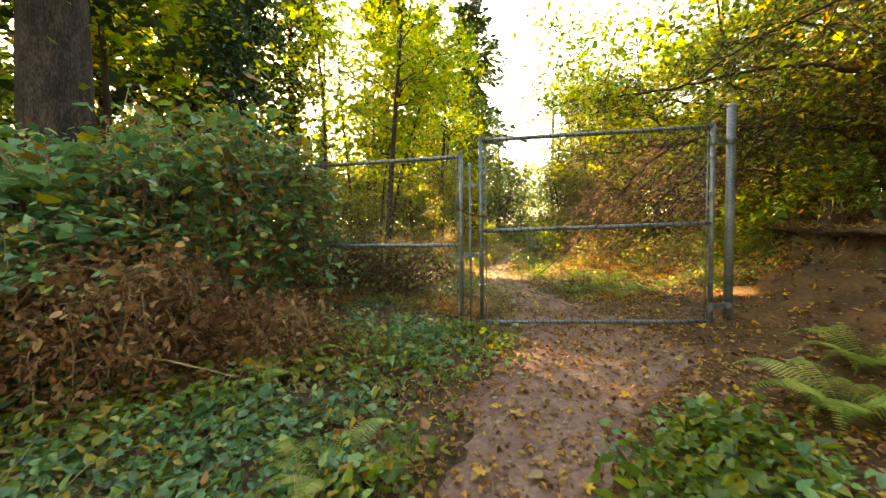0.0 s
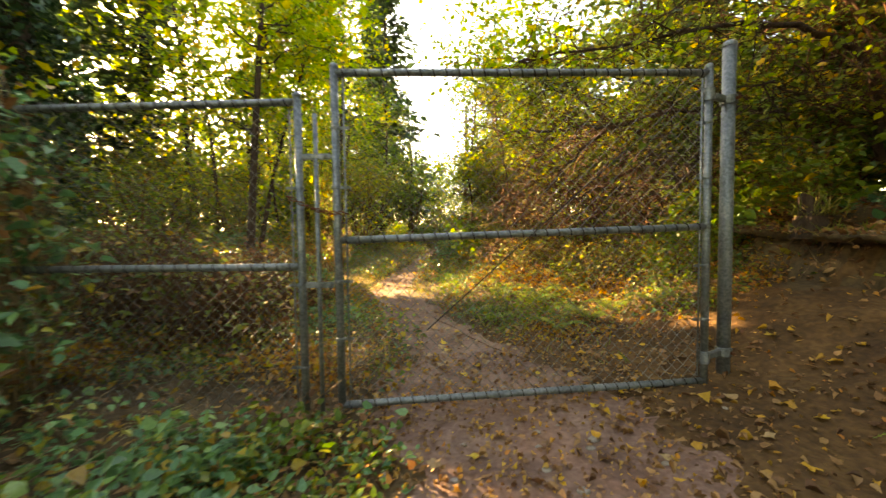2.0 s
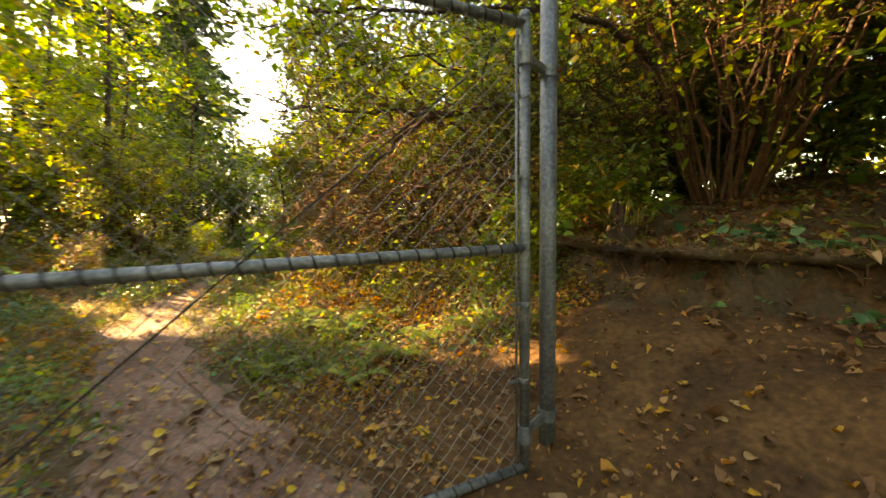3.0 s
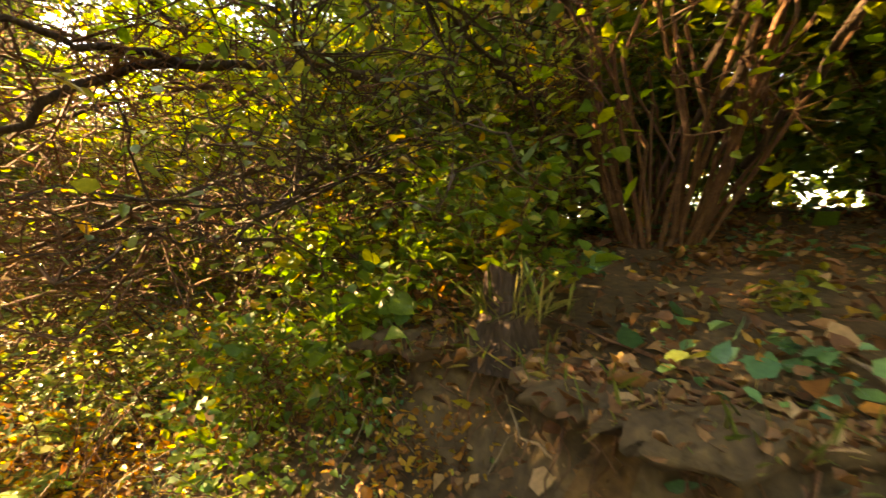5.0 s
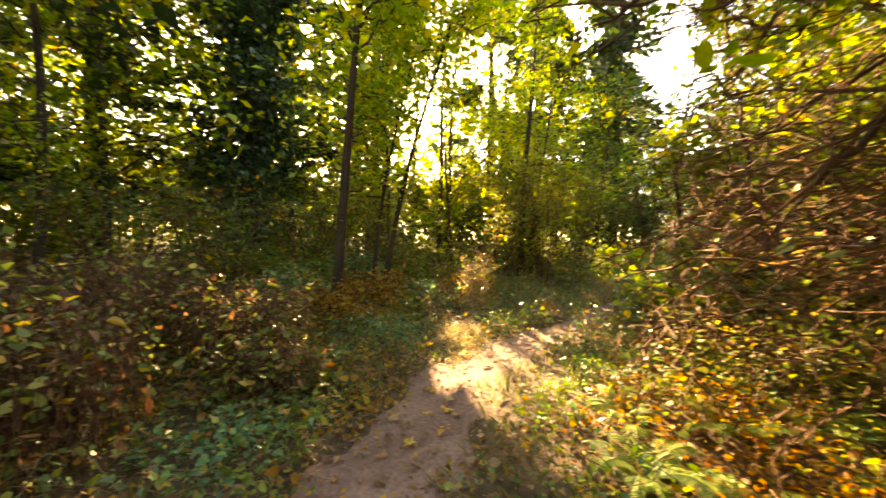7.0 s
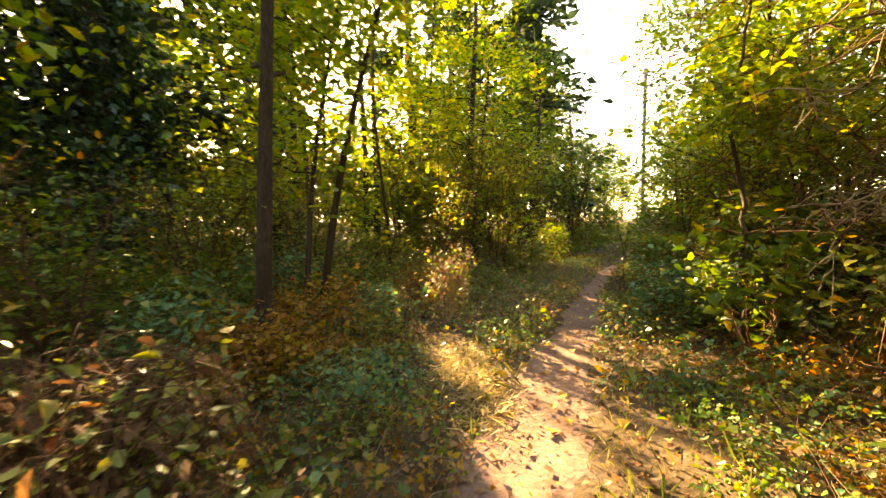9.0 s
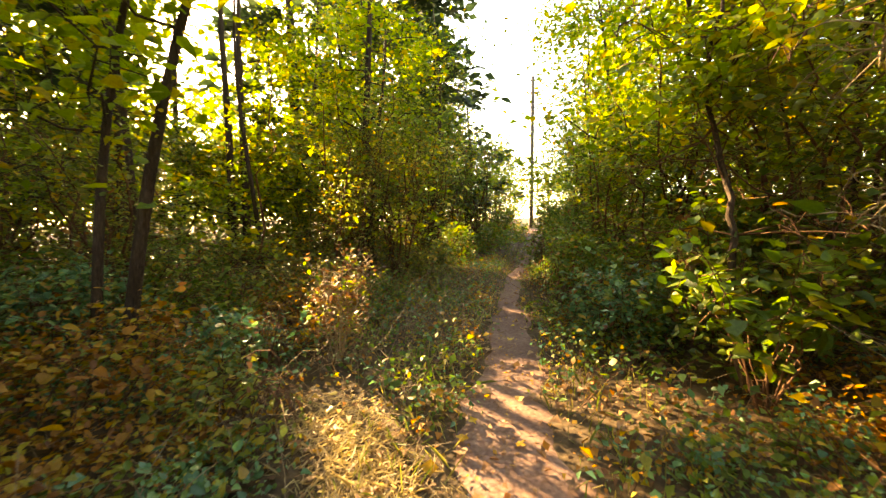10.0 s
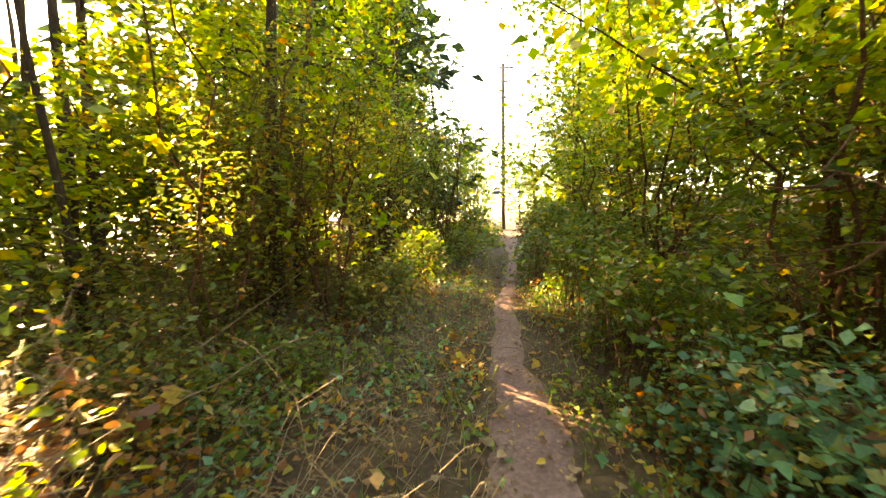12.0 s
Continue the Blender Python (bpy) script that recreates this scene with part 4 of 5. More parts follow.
for x, y, h in ((6.0, 16.6, 4.0), (8.0, 17.2, 4.6), (7.0, 14.6, 4.0), (9.6, 19.2, 5.0), (6.4, 20.2, 4.6), (7.6, 12.6, 4.0), (9.4, 14.6, 4.6), (5.4, 12.4, 3.4)):
    shrub("woodland_shrub", x, y, h, 1.8, 6, 11, 2000, 0.13, L_GREEN, M_TWIG, "dense green shrub behind the thicket", group="understory", twig_len=0.9, start=0.0, puff=0.26, shape=LEAF_FAR)

# -- thicket beside the far stretch of the path, sunward side --
for x, y, h, s, n, m in ((-1.7, 14.0, 3.9, 1.3, 7000, L_OLIVE), (-2.7, 12.9, 3.7, 1.3, 6500, L_OLIVE), (-1.0, 15.2, 3.3, 1.0, 5200, L_OLIVE), (-2.2, 15.8, 3.4, 1.1, 4200, L_OLIVE), (-0.7, 17.0, 3.8, 1.1, 5000, L_OLIVE), (-0.2, 19.6, 3.1, 1.1, 3600, L_GREEN),
                         (0.7, 22.5, 4.8, 1.2, 5000, L_GREEN), (2.0, 29.5, 3.8, 1.3, 3000, L_GREEN), (-3.4, 11.8, 2.4, 1.0, 3600, L_OLIVE), (-1.9, 15.4, 3.3, 1.1, 4000, L_OLIVE),
                         (-4.1, 10.2, 2.0, 1.0, 3000, L_OLIVE), (-3.3, 8.3, 1.8, 0.9, 2600, L_GREEN), (-4.8, 7.6, 2.2, 1.1, 3000, L_GREEN), (-5.6, 12.2, 3.0, 1.2, 3000, L_OLIVE), (2.4, 34, 2.4, 1.2, 1800, L_GREEN)):
    shrub("shrub", x, y, h, s, 11, 32, int(n * 0.9), 0.052, m, M_TWIG, "twiggy olive-leaved shrub in the undergrowth", group="thicket", shape=LEAF_OVAL if y < 13 else LEAF_FAR, twig_len=0.6, start=0.01, puff=0.16, second=(L_RUSSET, 0.07, "yellow and orange turning leaves"))

# -- thicket on the other side --
for x, y, h, s, n, m in ((3.2, 11.2, 3.0, 1.2, 5000, L_OLIVE), (2.9, 12.9, 3.4, 1.15, 5200, L_GREEN), (2.75, 14.8, 3.8, 1.2, 5200, L_GREEN), (3.3, 17.2, 4.2, 1.3, 4600, L_GREEN), (4.3, 20.6, 4.6, 1.4, 4000, L_GREEN),
                         (5.9, 25.6, 5.0, 1.6, 3600, L_GREEN), (8.0, 31, 5, 1.8, 3000, L_GREEN), (4.4, 10.0, 3.4, 1.3, 4600, L_MAPLE), (4.2, 13.6, 4.4, 1.3, 4600, L_GREEN), (5.4, 8.6, 3.0, 1.4, 3600, L_OLIVE),
                         (6.9, 8.8, 3.2, 1.4, 3400, L_GREEN)):
    shrub("shrub", x, y, h, s, 11, 34, int(n * 1.25), 0.062, m, M_TWIG, "dense leafy green shrub crowding the path", group="thicket over the path", shape=LEAF_OVAL if y < 12 else LEAF_FAR, twig_len=0.65, start=0.0, puff=0.16, second=(L_MAPLE, 0.2, "yellowing leaves"))

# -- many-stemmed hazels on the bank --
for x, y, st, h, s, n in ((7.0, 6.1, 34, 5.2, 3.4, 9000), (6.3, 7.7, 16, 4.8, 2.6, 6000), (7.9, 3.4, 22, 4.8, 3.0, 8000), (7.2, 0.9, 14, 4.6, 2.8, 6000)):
    shrub("hazel", x, y, h, s, st, 18, n, 0.085, L_SHADED, M_TWIG, "many-stemmed hazel on top of the bank, leaves darkened for shade", "hazel", "hazels on the bank", radius=0.021, twig_len=0.9, start=0.3, rise=0.32, low=2.0,
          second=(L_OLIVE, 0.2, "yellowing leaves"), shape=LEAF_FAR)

# -- dead arching boughs over the slope --
BOUGH = "crooked bare brown bough thick with dead twigs"
limb("dead_bough", [(6.4, 6.9, 2.0), (5.9, 7.0, 2.65), (5.0, 7.2, 2.85), (4.2, 7.3, 2.75), (3.55, 7.25, 2.55), (3.1, 7.2, 2.26), (2.85, 7.3, 1.95), (2.68, 7.37, 1.7)], 0.05, 0.012, 26, 1.25, BOUGH, L_OLIVE, 300, 0.045)
limb("dead_bough", [(3.75, 7.27, 2.58), (3.2, 7.0, 2.5), (2.5, 6.9, 2.42), (1.9, 7.1, 2.4)], 0.022, 0.006, 22, 0.6, BOUGH, L_MAPLE, 500, 0.06)
limb("dead_bough", [(6.0, 7.7, 1.8), (5.2, 7.8, 2.3), (4.2, 7.7, 2.1), (3.4, 7.6, 1.75), (2.8, 7.7, 1.45)], 0.04, 0.008, 26, 1.25, BOUGH, L_OLIVE, 340, 0.045)
limb("dead_bough", [(5.8, 8.6, 1.6), (5.0, 8.5, 2.6), (4.2, 8.3, 2.9), (3.3, 8.4, 2.6), (2.6, 8.6, 2.2)], 0.04, 0.008, 26, 1.3, BOUGH, L_MAPLE, 520, 0.045)
limb("dead_bough", [(5.2, 9.0, 1.2), (4.6, 8.9, 1.9), (3.9, 8.9, 2.0), (3.1, 9.0, 1.6), (2.5, 9.1, 1.2)], 0.035, 0.008, 26, 1.25, BOUGH, L_MAPLE, 520, 0.045)
limb("dead_bough", [(6.6, 6.6, 2.0), (6.0, 6.2, 2.9), (5.1, 6.0, 3.25), (4.1, 6.1, 3.3), (3.2, 6.4, 3.2), (2.2, 6.9, 3.25)], 0.05, 0.01, 40, 1.0, BOUGH, L_MAPLE, 900, 0.08)
limb("dead_bough", [(7.0, 5.8, 2.2), (6.2, 5.2, 3.0), (5.3, 4.7, 3.3), (4.3, 4.6, 3.2)], 0.04, 0.008, 30, 0.9, BOUGH, L_MAPLE, 700, 0.08)
limb("dead_bough", [(5.0, 7.9, 1.1), (4.3, 7.5, 1.7), (3.7, 7.1, 1.75), (3.2, 6.8, 1.4)], 0.03, 0.006, 26, 1.0, BOUGH, L_OLIVE, 340, 0.045)

for pts, r in (([(7.0, 6.0, 2.2), (6.0, 5.2, 3.4), (4.8, 4.7, 3.7), (3.6, 4.9, 3.3), (2.9, 5.3, 2.9)], 0.03), ([(7.2, 5.6, 2.2), (6.2, 4.4, 3.5), (5.0, 3.7, 3.9), (3.9, 3.6, 3.7)], 0.03),
               ([(6.8, 6.6, 2.0), (5.6, 6.4, 2.6), (4.6, 6.0, 2.7), (3.7, 5.7, 2.45)], 0.026), ([(7.8, 3.6, 2.2), (6.6, 3.0, 3.3), (5.4, 2.7, 3.6), (4.3, 2.9, 3.4)], 0.028),
               ([(5.6, 7.6, 1.7), (4.8, 7.0, 2.1), (4.2, 6.6, 1.95), (3.8, 6.3, 1.6)], 0.022), ([(5.9, 8.4, 2.2), (4.8, 8.0, 3.3), (3.6, 7.8, 3.5), (2.7, 7.9, 3.2)], 0.03)):
    limb("hazel_bough", pts, r, 0.006, 26, 1.1, "dark arching hazel bough with twigs and few leaves", L_OLIVE, 900, 0.06, bark=M_BARK)

for pts in ([(3.6, 8.0, 0.8), (3.1, 7.9, 1.5), (2.6, 7.8, 1.6), (2.2, 7.8, 1.3)], [(3.5, 8.6, 0.9), (2.9, 8.4, 1.7), (2.4, 8.3, 1.75), (2.0, 8.3, 1.45)], [(3.4, 8.2, 0.8), (2.7, 8.1, 1.15), (2.3, 8.0, 1.05), (2.0, 8.1, 0.8)]):
    limb("dry_bough", pts, 0.009, 0.003, 18, 0.55, "brown arching stems with withered tan leaves", L_STRAW_LEAF, 240, 0.034, bark=M_TWIG, group="dry stems", depth=2, droop=0.3)
limb("maple_bough", [(4.4, 8.8, 2.9), (3.3, 8.5, 3.6), (2.3, 8.2, 3.75), (1.4, 8.3, 3.55)], 0.025, 0.006, 26, 0.9, "leafy yellow-green bough hanging over the path", L_MAPLE, 1900, 0.075, bark=M_BARK)

limb("crooked_sapling", [(2.05, 10.35, 0.2), (2.08, 10.45, 0.9), (2.1, 10.54, 1.48), (2.15, 10.73, 1.86), (2.06, 10.8, 2.4), (2.14, 10.85, 3.0), (2.3, 10.9, 3.8), (2.15, 10.7, 4.7)], 0.03, 0.008, 26, 0.85,
     "crooked reddish sapling with yellow leaves beside the path", L_MAPLE, 4200, 0.075, group="saplings", leaf_low=2.3)
limb("crooked_sapling", [(2.9, 9.6, 0.3), (2.8, 9.6, 1.6), (2.6, 9.7, 2.6), (2.5, 9.9, 3.5), (2.3, 9.8, 4.4)], 0.025, 0.008, 26, 0.9, "thin sapling with hanging yellow leaves", L_MAPLE, 3200, 0.075, group="saplings", leaf_low=2.4)

for pts in ([(3.6, 9.3, 0.8), (3.2, 9.5, 1.7), (2.7, 9.5, 1.9), (2.25, 9.4, 1.65)], [(3.5, 9.9, 0.7), (3.1, 9.9, 1.5), (2.6, 9.8, 1.6), (2.2, 9.7, 1.25)], [(3.7, 10.0, 1.0), (3.2, 10.1, 2.2), (2.7, 9.9, 2.5), (2.3, 9.8, 2.3)]):
    limb("dry_bough", pts, 0.008, 0.003, 16, 0.5, "dry pale arching stems of a dead shrub", bark=M_DRY, group="dry stems", depth=2, droop=0.3)

for x, y, h, n in ((4.4, 6.35, 0.95, 900), (4.95, 6.0, 0.8, 700), (5.3, 6.6, 1.1, 900), (4.6, 6.9, 1.3, 900)):
    shrub("bank_sapling", x, y, h, 0.55, 9, 14, n, 0.07, L_GREEN, M_TWIG, "low dark green leafy sapling at the bank's edge", "sapling", "saplings on the bank", radius=0.008, twig_len=0.35, start=0.15, puff=0.06, shape=LEAF_BROAD)

# -- dark evergreen growth closing the top of the bank --
for x, y, h in ((8.6, 6.9, 3.6), (9.3, 5.0, 3.8), (7.9, 8.4, 3.4), (8.9, 2.8, 3.8), (8.2, 0.9, 3.4), (6.6, 9.6, 3.2), (10.4, 6.6, 4.4), (10.6, 3.6, 4.4), (9.6, 8.6, 4.0), (9.6, 1.4, 3.6), (9.4, 10.2, 3.6), (11.0, 8.4, 4.0), (8.0, 10.8, 3.4), (8.7, 7.9, 2.4), (10.4, 10.0, 3.4), (8.5, 4.7, 3.0), (8.9, 3.7, 3.2), (10.6, 5.2, 4.4), (9.0, 6.0, 2.8), (10.0, 7.2, 2.6), (5.7, 7.9, 2.5), (6.4, 8.5, 3.0), (5.2, 9.6, 2.6), (7.2, 7.5, 2.8)):
    shrub("evergreen_shrub", x, y, h, 1.5, 7, 16, 3000, 0.125, L_GREEN, M_TWIG, "dense dark shrub on top of the bank", group="growth on the bank", twig_len=0.7, start=0.03, puff=0.2, shape=LEAF_FAR)
# crowns added over the bank, mostly above the view, to keep sky light off
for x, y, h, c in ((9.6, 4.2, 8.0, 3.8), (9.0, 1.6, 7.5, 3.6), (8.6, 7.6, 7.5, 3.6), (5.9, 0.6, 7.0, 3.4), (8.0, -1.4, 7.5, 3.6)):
    tree("maple_tree", x, y, h, 0.08, c, 7000, 0.2, L_SHADED, M_BARK, "broadleaf tree spreading over the bank, added to shade it", limbs=24, low=0.45, group="trees over the bank", shape=LEAF_FAR, lean=(-2.2, 0.3))

# -- brambles swallowing the gate --
BR = "tall mound of green brambles and dry brown canes"
bramble(-2.55, 3.95, 1.25, 1.1, 2.1, 150, 9500, 0.088, BR, dead=0.25)
bramble(-3.9, 3.3, 1.4, 1.2, 1.85, 100, 8500, 0.105, BR)
bramble(-3.4, 2.1, 1.1, 0.9, 1.3, 70, 5500, 0.1, BR, dead=0.1)
bramble(-5.6, 4.6, 1.6, 1.5, 1.95, 60, 6000, 0.13, BR)
bramble(-4.8, 1.4, 1.3, 1.2, 1.3, 60, 3000, 0.12, BR)
bramble(-1.75, 4.5, 0.55, 0.55, 2.05, 60, 2200, 0.075, "brambles climbing the gate", dead=0.3)
bramble(-2.2, 2.55, 0.85, 0.7, 0.85, 110, 8500, 0.06, "heap of withered brown bracken and leaves", leaf=L_BROWN, dead=0.6, name="dead_bracken", group="dead undergrowth")
bramble(-1.35, 3.2, 0.6, 0.5, 0.5, 60, 3600, 0.055, "heap of withered brown bracken and leaves", leaf=L_BROWN, dead=0.5, name="dead_bracken", group="dead undergrowth")

def sprays(x0, x1, y0, y1, base, count, length, label, leaf, size):
    """Long single canes that arch out of a thicket, with leaves along them."""
    top = thing("bramble_sprays", (x0 + x1) / 2, (y0 + y1) / 2, g((x0 + x1) / 2, (y0 + y1) / 2), label, "bramble", "bramble thicket")
    o = np.array(top.location)
    spots = []
    for _ in range(count):
        s = np.array((RNG.uniform(x0, x1), RNG.uniform(y0, y1), base * RNG.uniform(0.6, 1.0)))
        a = RNG.uniform(0, 2 * math.pi)
        ln = length * RNG.uniform(0.5, 1.2)
        e = s + np.array((math.cos(a) * ln, math.sin(a) * ln * 0.8, RNG.uniform(-0.5, 0.25)))
        m = bend(s, e, 0.22 * ln, 8, 0.05) - o
        tube_part("cane", [(m, np.linspace(0.005, 0.002, 8))], M_DRY if RNG.random() < 0.6 else M_TWIG, top, sides=4)
        spots.append(m[2:])
    p = around(np.concatenate(spots), count * 22, 0.05)
    leaf_part("foliage", p, size, leaf, top, shape=LEAF_BROAD, gaps=False)


sprays(-4.6, -1.7, 3.0, 4.8, 1.9, 90, 0.9, "arching bramble canes reaching out of the mound", L_BRAMBLE, 0.08)
sprays(-4.2, -1.9, 1.8, 3.4, 1.1, 36, 0.8, "arching bramble canes reaching out of the mound", L_BRAMBLE, 0.08)


def stalks(box, count, length, label, keep=None, mat=None):
    """Dead stalks standing and lying every way in the undergrowth."""
    x0, x1, y0, y1 = box
    lines = []
    for _ in range(count):
        x, y = RNG.uniform(x0, x1), RNG.uniform(y0, y1)
        if abs(x - trail_x(y)) < trail_half(y) * 1.25 or (keep and not keep(x, y)):
            continue
        a, ln = RNG.uniform(0, 2 * math.pi), length * RNG.uniform(0.3, 1.3)
        up = RNG.uniform(0.0, 0.9) * ln
        z = g(x, y)
        x1b, y1b = x + math.cos(a) * ln * 0.8, y + math.sin(a) * ln * 0.8
        lines.append((bend((x, y, z), (x1b, y1b, max(z + up, g(x1b, y1b) + 0.05)), 0.12 * ln, 6, 0.08), np.linspace(0.0032, 0.0012, 6)))
    tagged(tube_part("dead_stalks", lines, mat or M_DRY, sides=3), label, "dead stalks", kind="stuff")


stalks((-2.6, 0.6, 0.8, 4.4), 260, 0.45, "dry pale stalks among low plants")
stalks((-3.4, 0.8, 5.0, 11.5), 700, 0.55, "dry stalks among brambles and leaves")
stalks((-2.8, 0.6, 11.0, 17), 850, 0.85, "pale dead stalks arching over the undergrowth")
stalks((1.6, 4.6, 5.6, 10.5), 600, 0.6, "dry stalks and twigs on the slope", mat=M_TWIG)
stalks((1.6, 4.6, 5.6, 10.5), 260, 0.6, "dry pale stalks on the slope")
stalks((1.0, 2.8, 10.0, 16), 260, 0.6, "thin stalks among the bushes", mat=M_TWIG)

# -- brush beyond the gate --
for x, y, rx, h in ((-0.9, 5.9, 0.8, 0.85), (-1.9, 6.3, 0.9, 1.0), (-1.4, 7.4, 0.9, 0.75), (-2.8, 7.2, 0.9, 0.9), (-0.6, 7.2, 0.5, 0.4)):
    bramble(x, y, rx, rx * 0.8, h, 190, 1500, 0.06, "grey-brown tangle of dead brush and low leaves", leaf=L_OLIVE, dead=0.45, name="brush_heap", group="brush beyond the gate", stem=M_TWIG)

# -- low bushes along the path --
shrub("dead_bramble_clump", -0.95, 11.3, 1.05, 0.42, 12, 20, 700, 0.045, L_BROWN, M_DRY, "sunlit dead bramble clump with a few yellow leaves", "bramble", "dead undergrowth", radius=0.006, twig_len=0.32, start=0.15, puff=0.04,
      second=(L_MAPLE, 0.35, "yellow-green leaves"))
shrub("broadleaf_sapling", 2.05, 10.15, 1.15, 0.6, 9, 12, 520, 0.085, L_GREEN, M_TWIG, "low sapling with broad sunlit green leaves", "sapling", "saplings", radius=0.008, twig_len=0.35, start=0.25, puff=0.05, shape=LEAF_BROAD)
for x, y, rx, ry, h, n, lf, sz in ((1.85, 13.3, 0.7, 0.9, 1.05, 4200, L_GREEN, 0.06), (2.05, 15.2, 0.8, 1.1, 1.3, 3800, L_GREEN, 0.065), (1.8, 11.9, 0.55, 0.7, 0.65, 3200, L_BRAMBLE, 0.058), (2.6, 17.4, 0.9, 1.2, 1.4, 2600, L_GREEN, 0.09),
                                   (3.3, 20, 1.0, 1.6, 1.5, 2200, L_GREEN, 0.09), (2.5, 11.1, 0.65, 0.7, 1.3, 3200, L_GREEN, 0.065), (2.7, 9.2, 0.6, 0.6, 0.8, 1600, L_OLIVE, 0.06),
                                   (-1.0, 13.4, 0.5, 0.9, 0.4, 1600, L_GREEN, 0.06), (-1.7, 12.1, 0.8, 0.8, 0.5, 1800, L_RUSSET, 0.06), (-2.3, 10.2, 0.8, 0.8, 0.55, 2000, L_RUSSET, 0.05), (-1.75, 8.75, 0.5, 0.45, 0.6, 1600, L_RUSSET, 0.05), (-2.5, 8.8, 0.6, 0.5, 0.7, 1600, L_BRAMBLE, 0.055), (-1.2, 10.1, 0.5, 0.45, 0.4, 1000, L_OLIVE, 0.05), (-2.7, 11.8, 0.8, 0.7, 0.8, 2600, L_GREEN, 0.06), (-2.0, 12.9, 0.8, 0.7, 0.7, 2400, L_OLIVE, 0.055), (-3.3, 10.9, 0.8, 0.8, 0.8, 2400, L_BRAMBLE, 0.06), (-1.6, 11.0, 0.5, 0.5, 0.5, 1500, L_BRAMBLE, 0.055), (-3.4, 9.6, 0.8, 0.8, 0.8, 2200, L_GREEN, 0.06), (-3.6, 12.6, 0.9, 0.8, 0.9, 2200, L_GREEN, 0.065), (-4.4, 11.2, 0.9, 0.9, 0.9, 2000, L_GREEN, 0.065), (-3.4, 14.2, 0.9, 0.9, 0.9, 2000, L_OLIVE, 0.07), (-4.8, 13.6, 1.0, 1.0, 1.1, 2000, L_GREEN, 0.075), (-2.6, 15.4, 0.9, 0.9, 0.9, 2000, L_OLIVE, 0.07), (-5.6, 11.4, 1.0, 1.0, 1.1, 2000, L_GREEN, 0.075), (-4.9, 9.2, 0.9, 0.9, 0.9, 2000, L_GREEN, 0.07), (4.0, 12.6, 0.9, 0.9, 1.0, 1800, L_GREEN, 0.07), (3.9, 14.6, 0.9, 0.9, 1.1, 1800, L_GREEN, 0.07), (4.6, 16.6, 1.0, 1.0, 1.2, 1800, L_GREEN, 0.08), (-0.45, 15.8, 0.5, 1.2, 0.7, 2200, L_OLIVE, 0.07),
                                   (0.0, 18.7, 0.6, 1.4, 0.9, 2000, L_GREEN, 0.08), (2.8, 8.1, 0.8, 0.7, 0.6, 2200, L_OLIVE, 0.036), (3.6, 7.3, 0.8, 0.6, 0.55, 2000, L_OLIVE, 0.036), (4.1, 6.5, 0.5, 0.5, 0.5, 1800, L_GREEN, 0.045),
                                   (4.6, 24.5, 0.9, 2.2, 1.4, 1800, L_GREEN, 0.12), (1.2, 21.5, 0.6, 1.8, 0.9, 1600, L_GREEN, 0.09), (2.2, 27.5, 0.9, 2.4, 1.4, 1600, L_GREEN, 0.12), (5.6, 29, 1.0, 2.6, 1.5, 1600, L_GREEN, 0.12),
                                   (3.0, 33, 0.9, 2.4, 1.5, 1500, L_GREEN, 0.14), (8.2, 36, 1.3, 3.0, 1.8, 1500, L_GREEN, 0.14)):
    bramble(x, y, rx, ry, h, 22, n, sz, "low leafy bramble bush at the path's edge", leaf=lf, dead=0.08, group="bushes along the path", stem=M_TWIG)

# -- ferns --
for x, y, ln, k in ((-0.98, 2.9, 0.62, 10), (-0.15, 1.85, 0.5, 9), (2.55, 2.55, 0.7, 12), (3.25, 3.3, 0.6, 11), (2.1, 7.5, 0.42, 11), (2.45, 7.0, 0.45, 11), (1.95, 8.1, 0.4, 11), (2.9, 7.2, 0.5, 11), (2.5, 8.0, 0.45, 11), (2.2, 8.6, 0.4, 10), (3.2, 7.5, 0.45, 10), (2.9, 8.2, 0.4, 10), (2.35, 5.95, 0.45, 9), (3.0, 2.1, 0.7, 12), (1.8, 6.5, 0.4, 9), (2.75, 6.15, 0.45, 10), (3.1, 6.35, 0.45, 10), (2.55, 7.25, 0.5, 10), (3.45, 6.1, 0.4, 9)):
    fern(x, y, ln, k, "green sword fern with arching fronds on the ground")

# -- ground cover --
left_of = lambda x, y: x < trail_x(y) - 0.3
right_of = lambda x, y: x > trail_x(y) + 0.3
cover("ground_ivy", (-2.6, 0.9, 0.3, 4.35), 17000, 0.05, [(L_BRAMBLE, 0.45), (L_GREEN, 0.27), (L_OLIVE, 0.13), (L_BROWN, 0.15)], "low green bramble and ivy leaves covering the ground", 0.2, left_of)
cover("ground_ivy", (1.2, 2.1, 1.4, 2.5), 1800, 0.055, [(L_GREEN, 0.7), (L_BRAMBLE, 0.3)], "low green leaves beside the path", 0.16)
cover("ground_ivy", (-3.6, 1.0, 4.9, 10.5), 20000, 0.041, [(L_BRAMBLE, 0.25), (L_GREEN, 0.2), (L_OLIVE, 0.15), (L_RUSSET, 0.4)], "mixed low brambles and fallen leaves", 0.22, left_of)
cover("ground_ivy", (-3.0, 1.2, 10.5, 22), 20000, 0.05, [(L_GREEN, 0.45), (L_BRAMBLE, 0.35), (L_RUSSET, 0.2)], "low green undergrowth beside the path", 0.3, left_of, shape=LEAF_FAR)
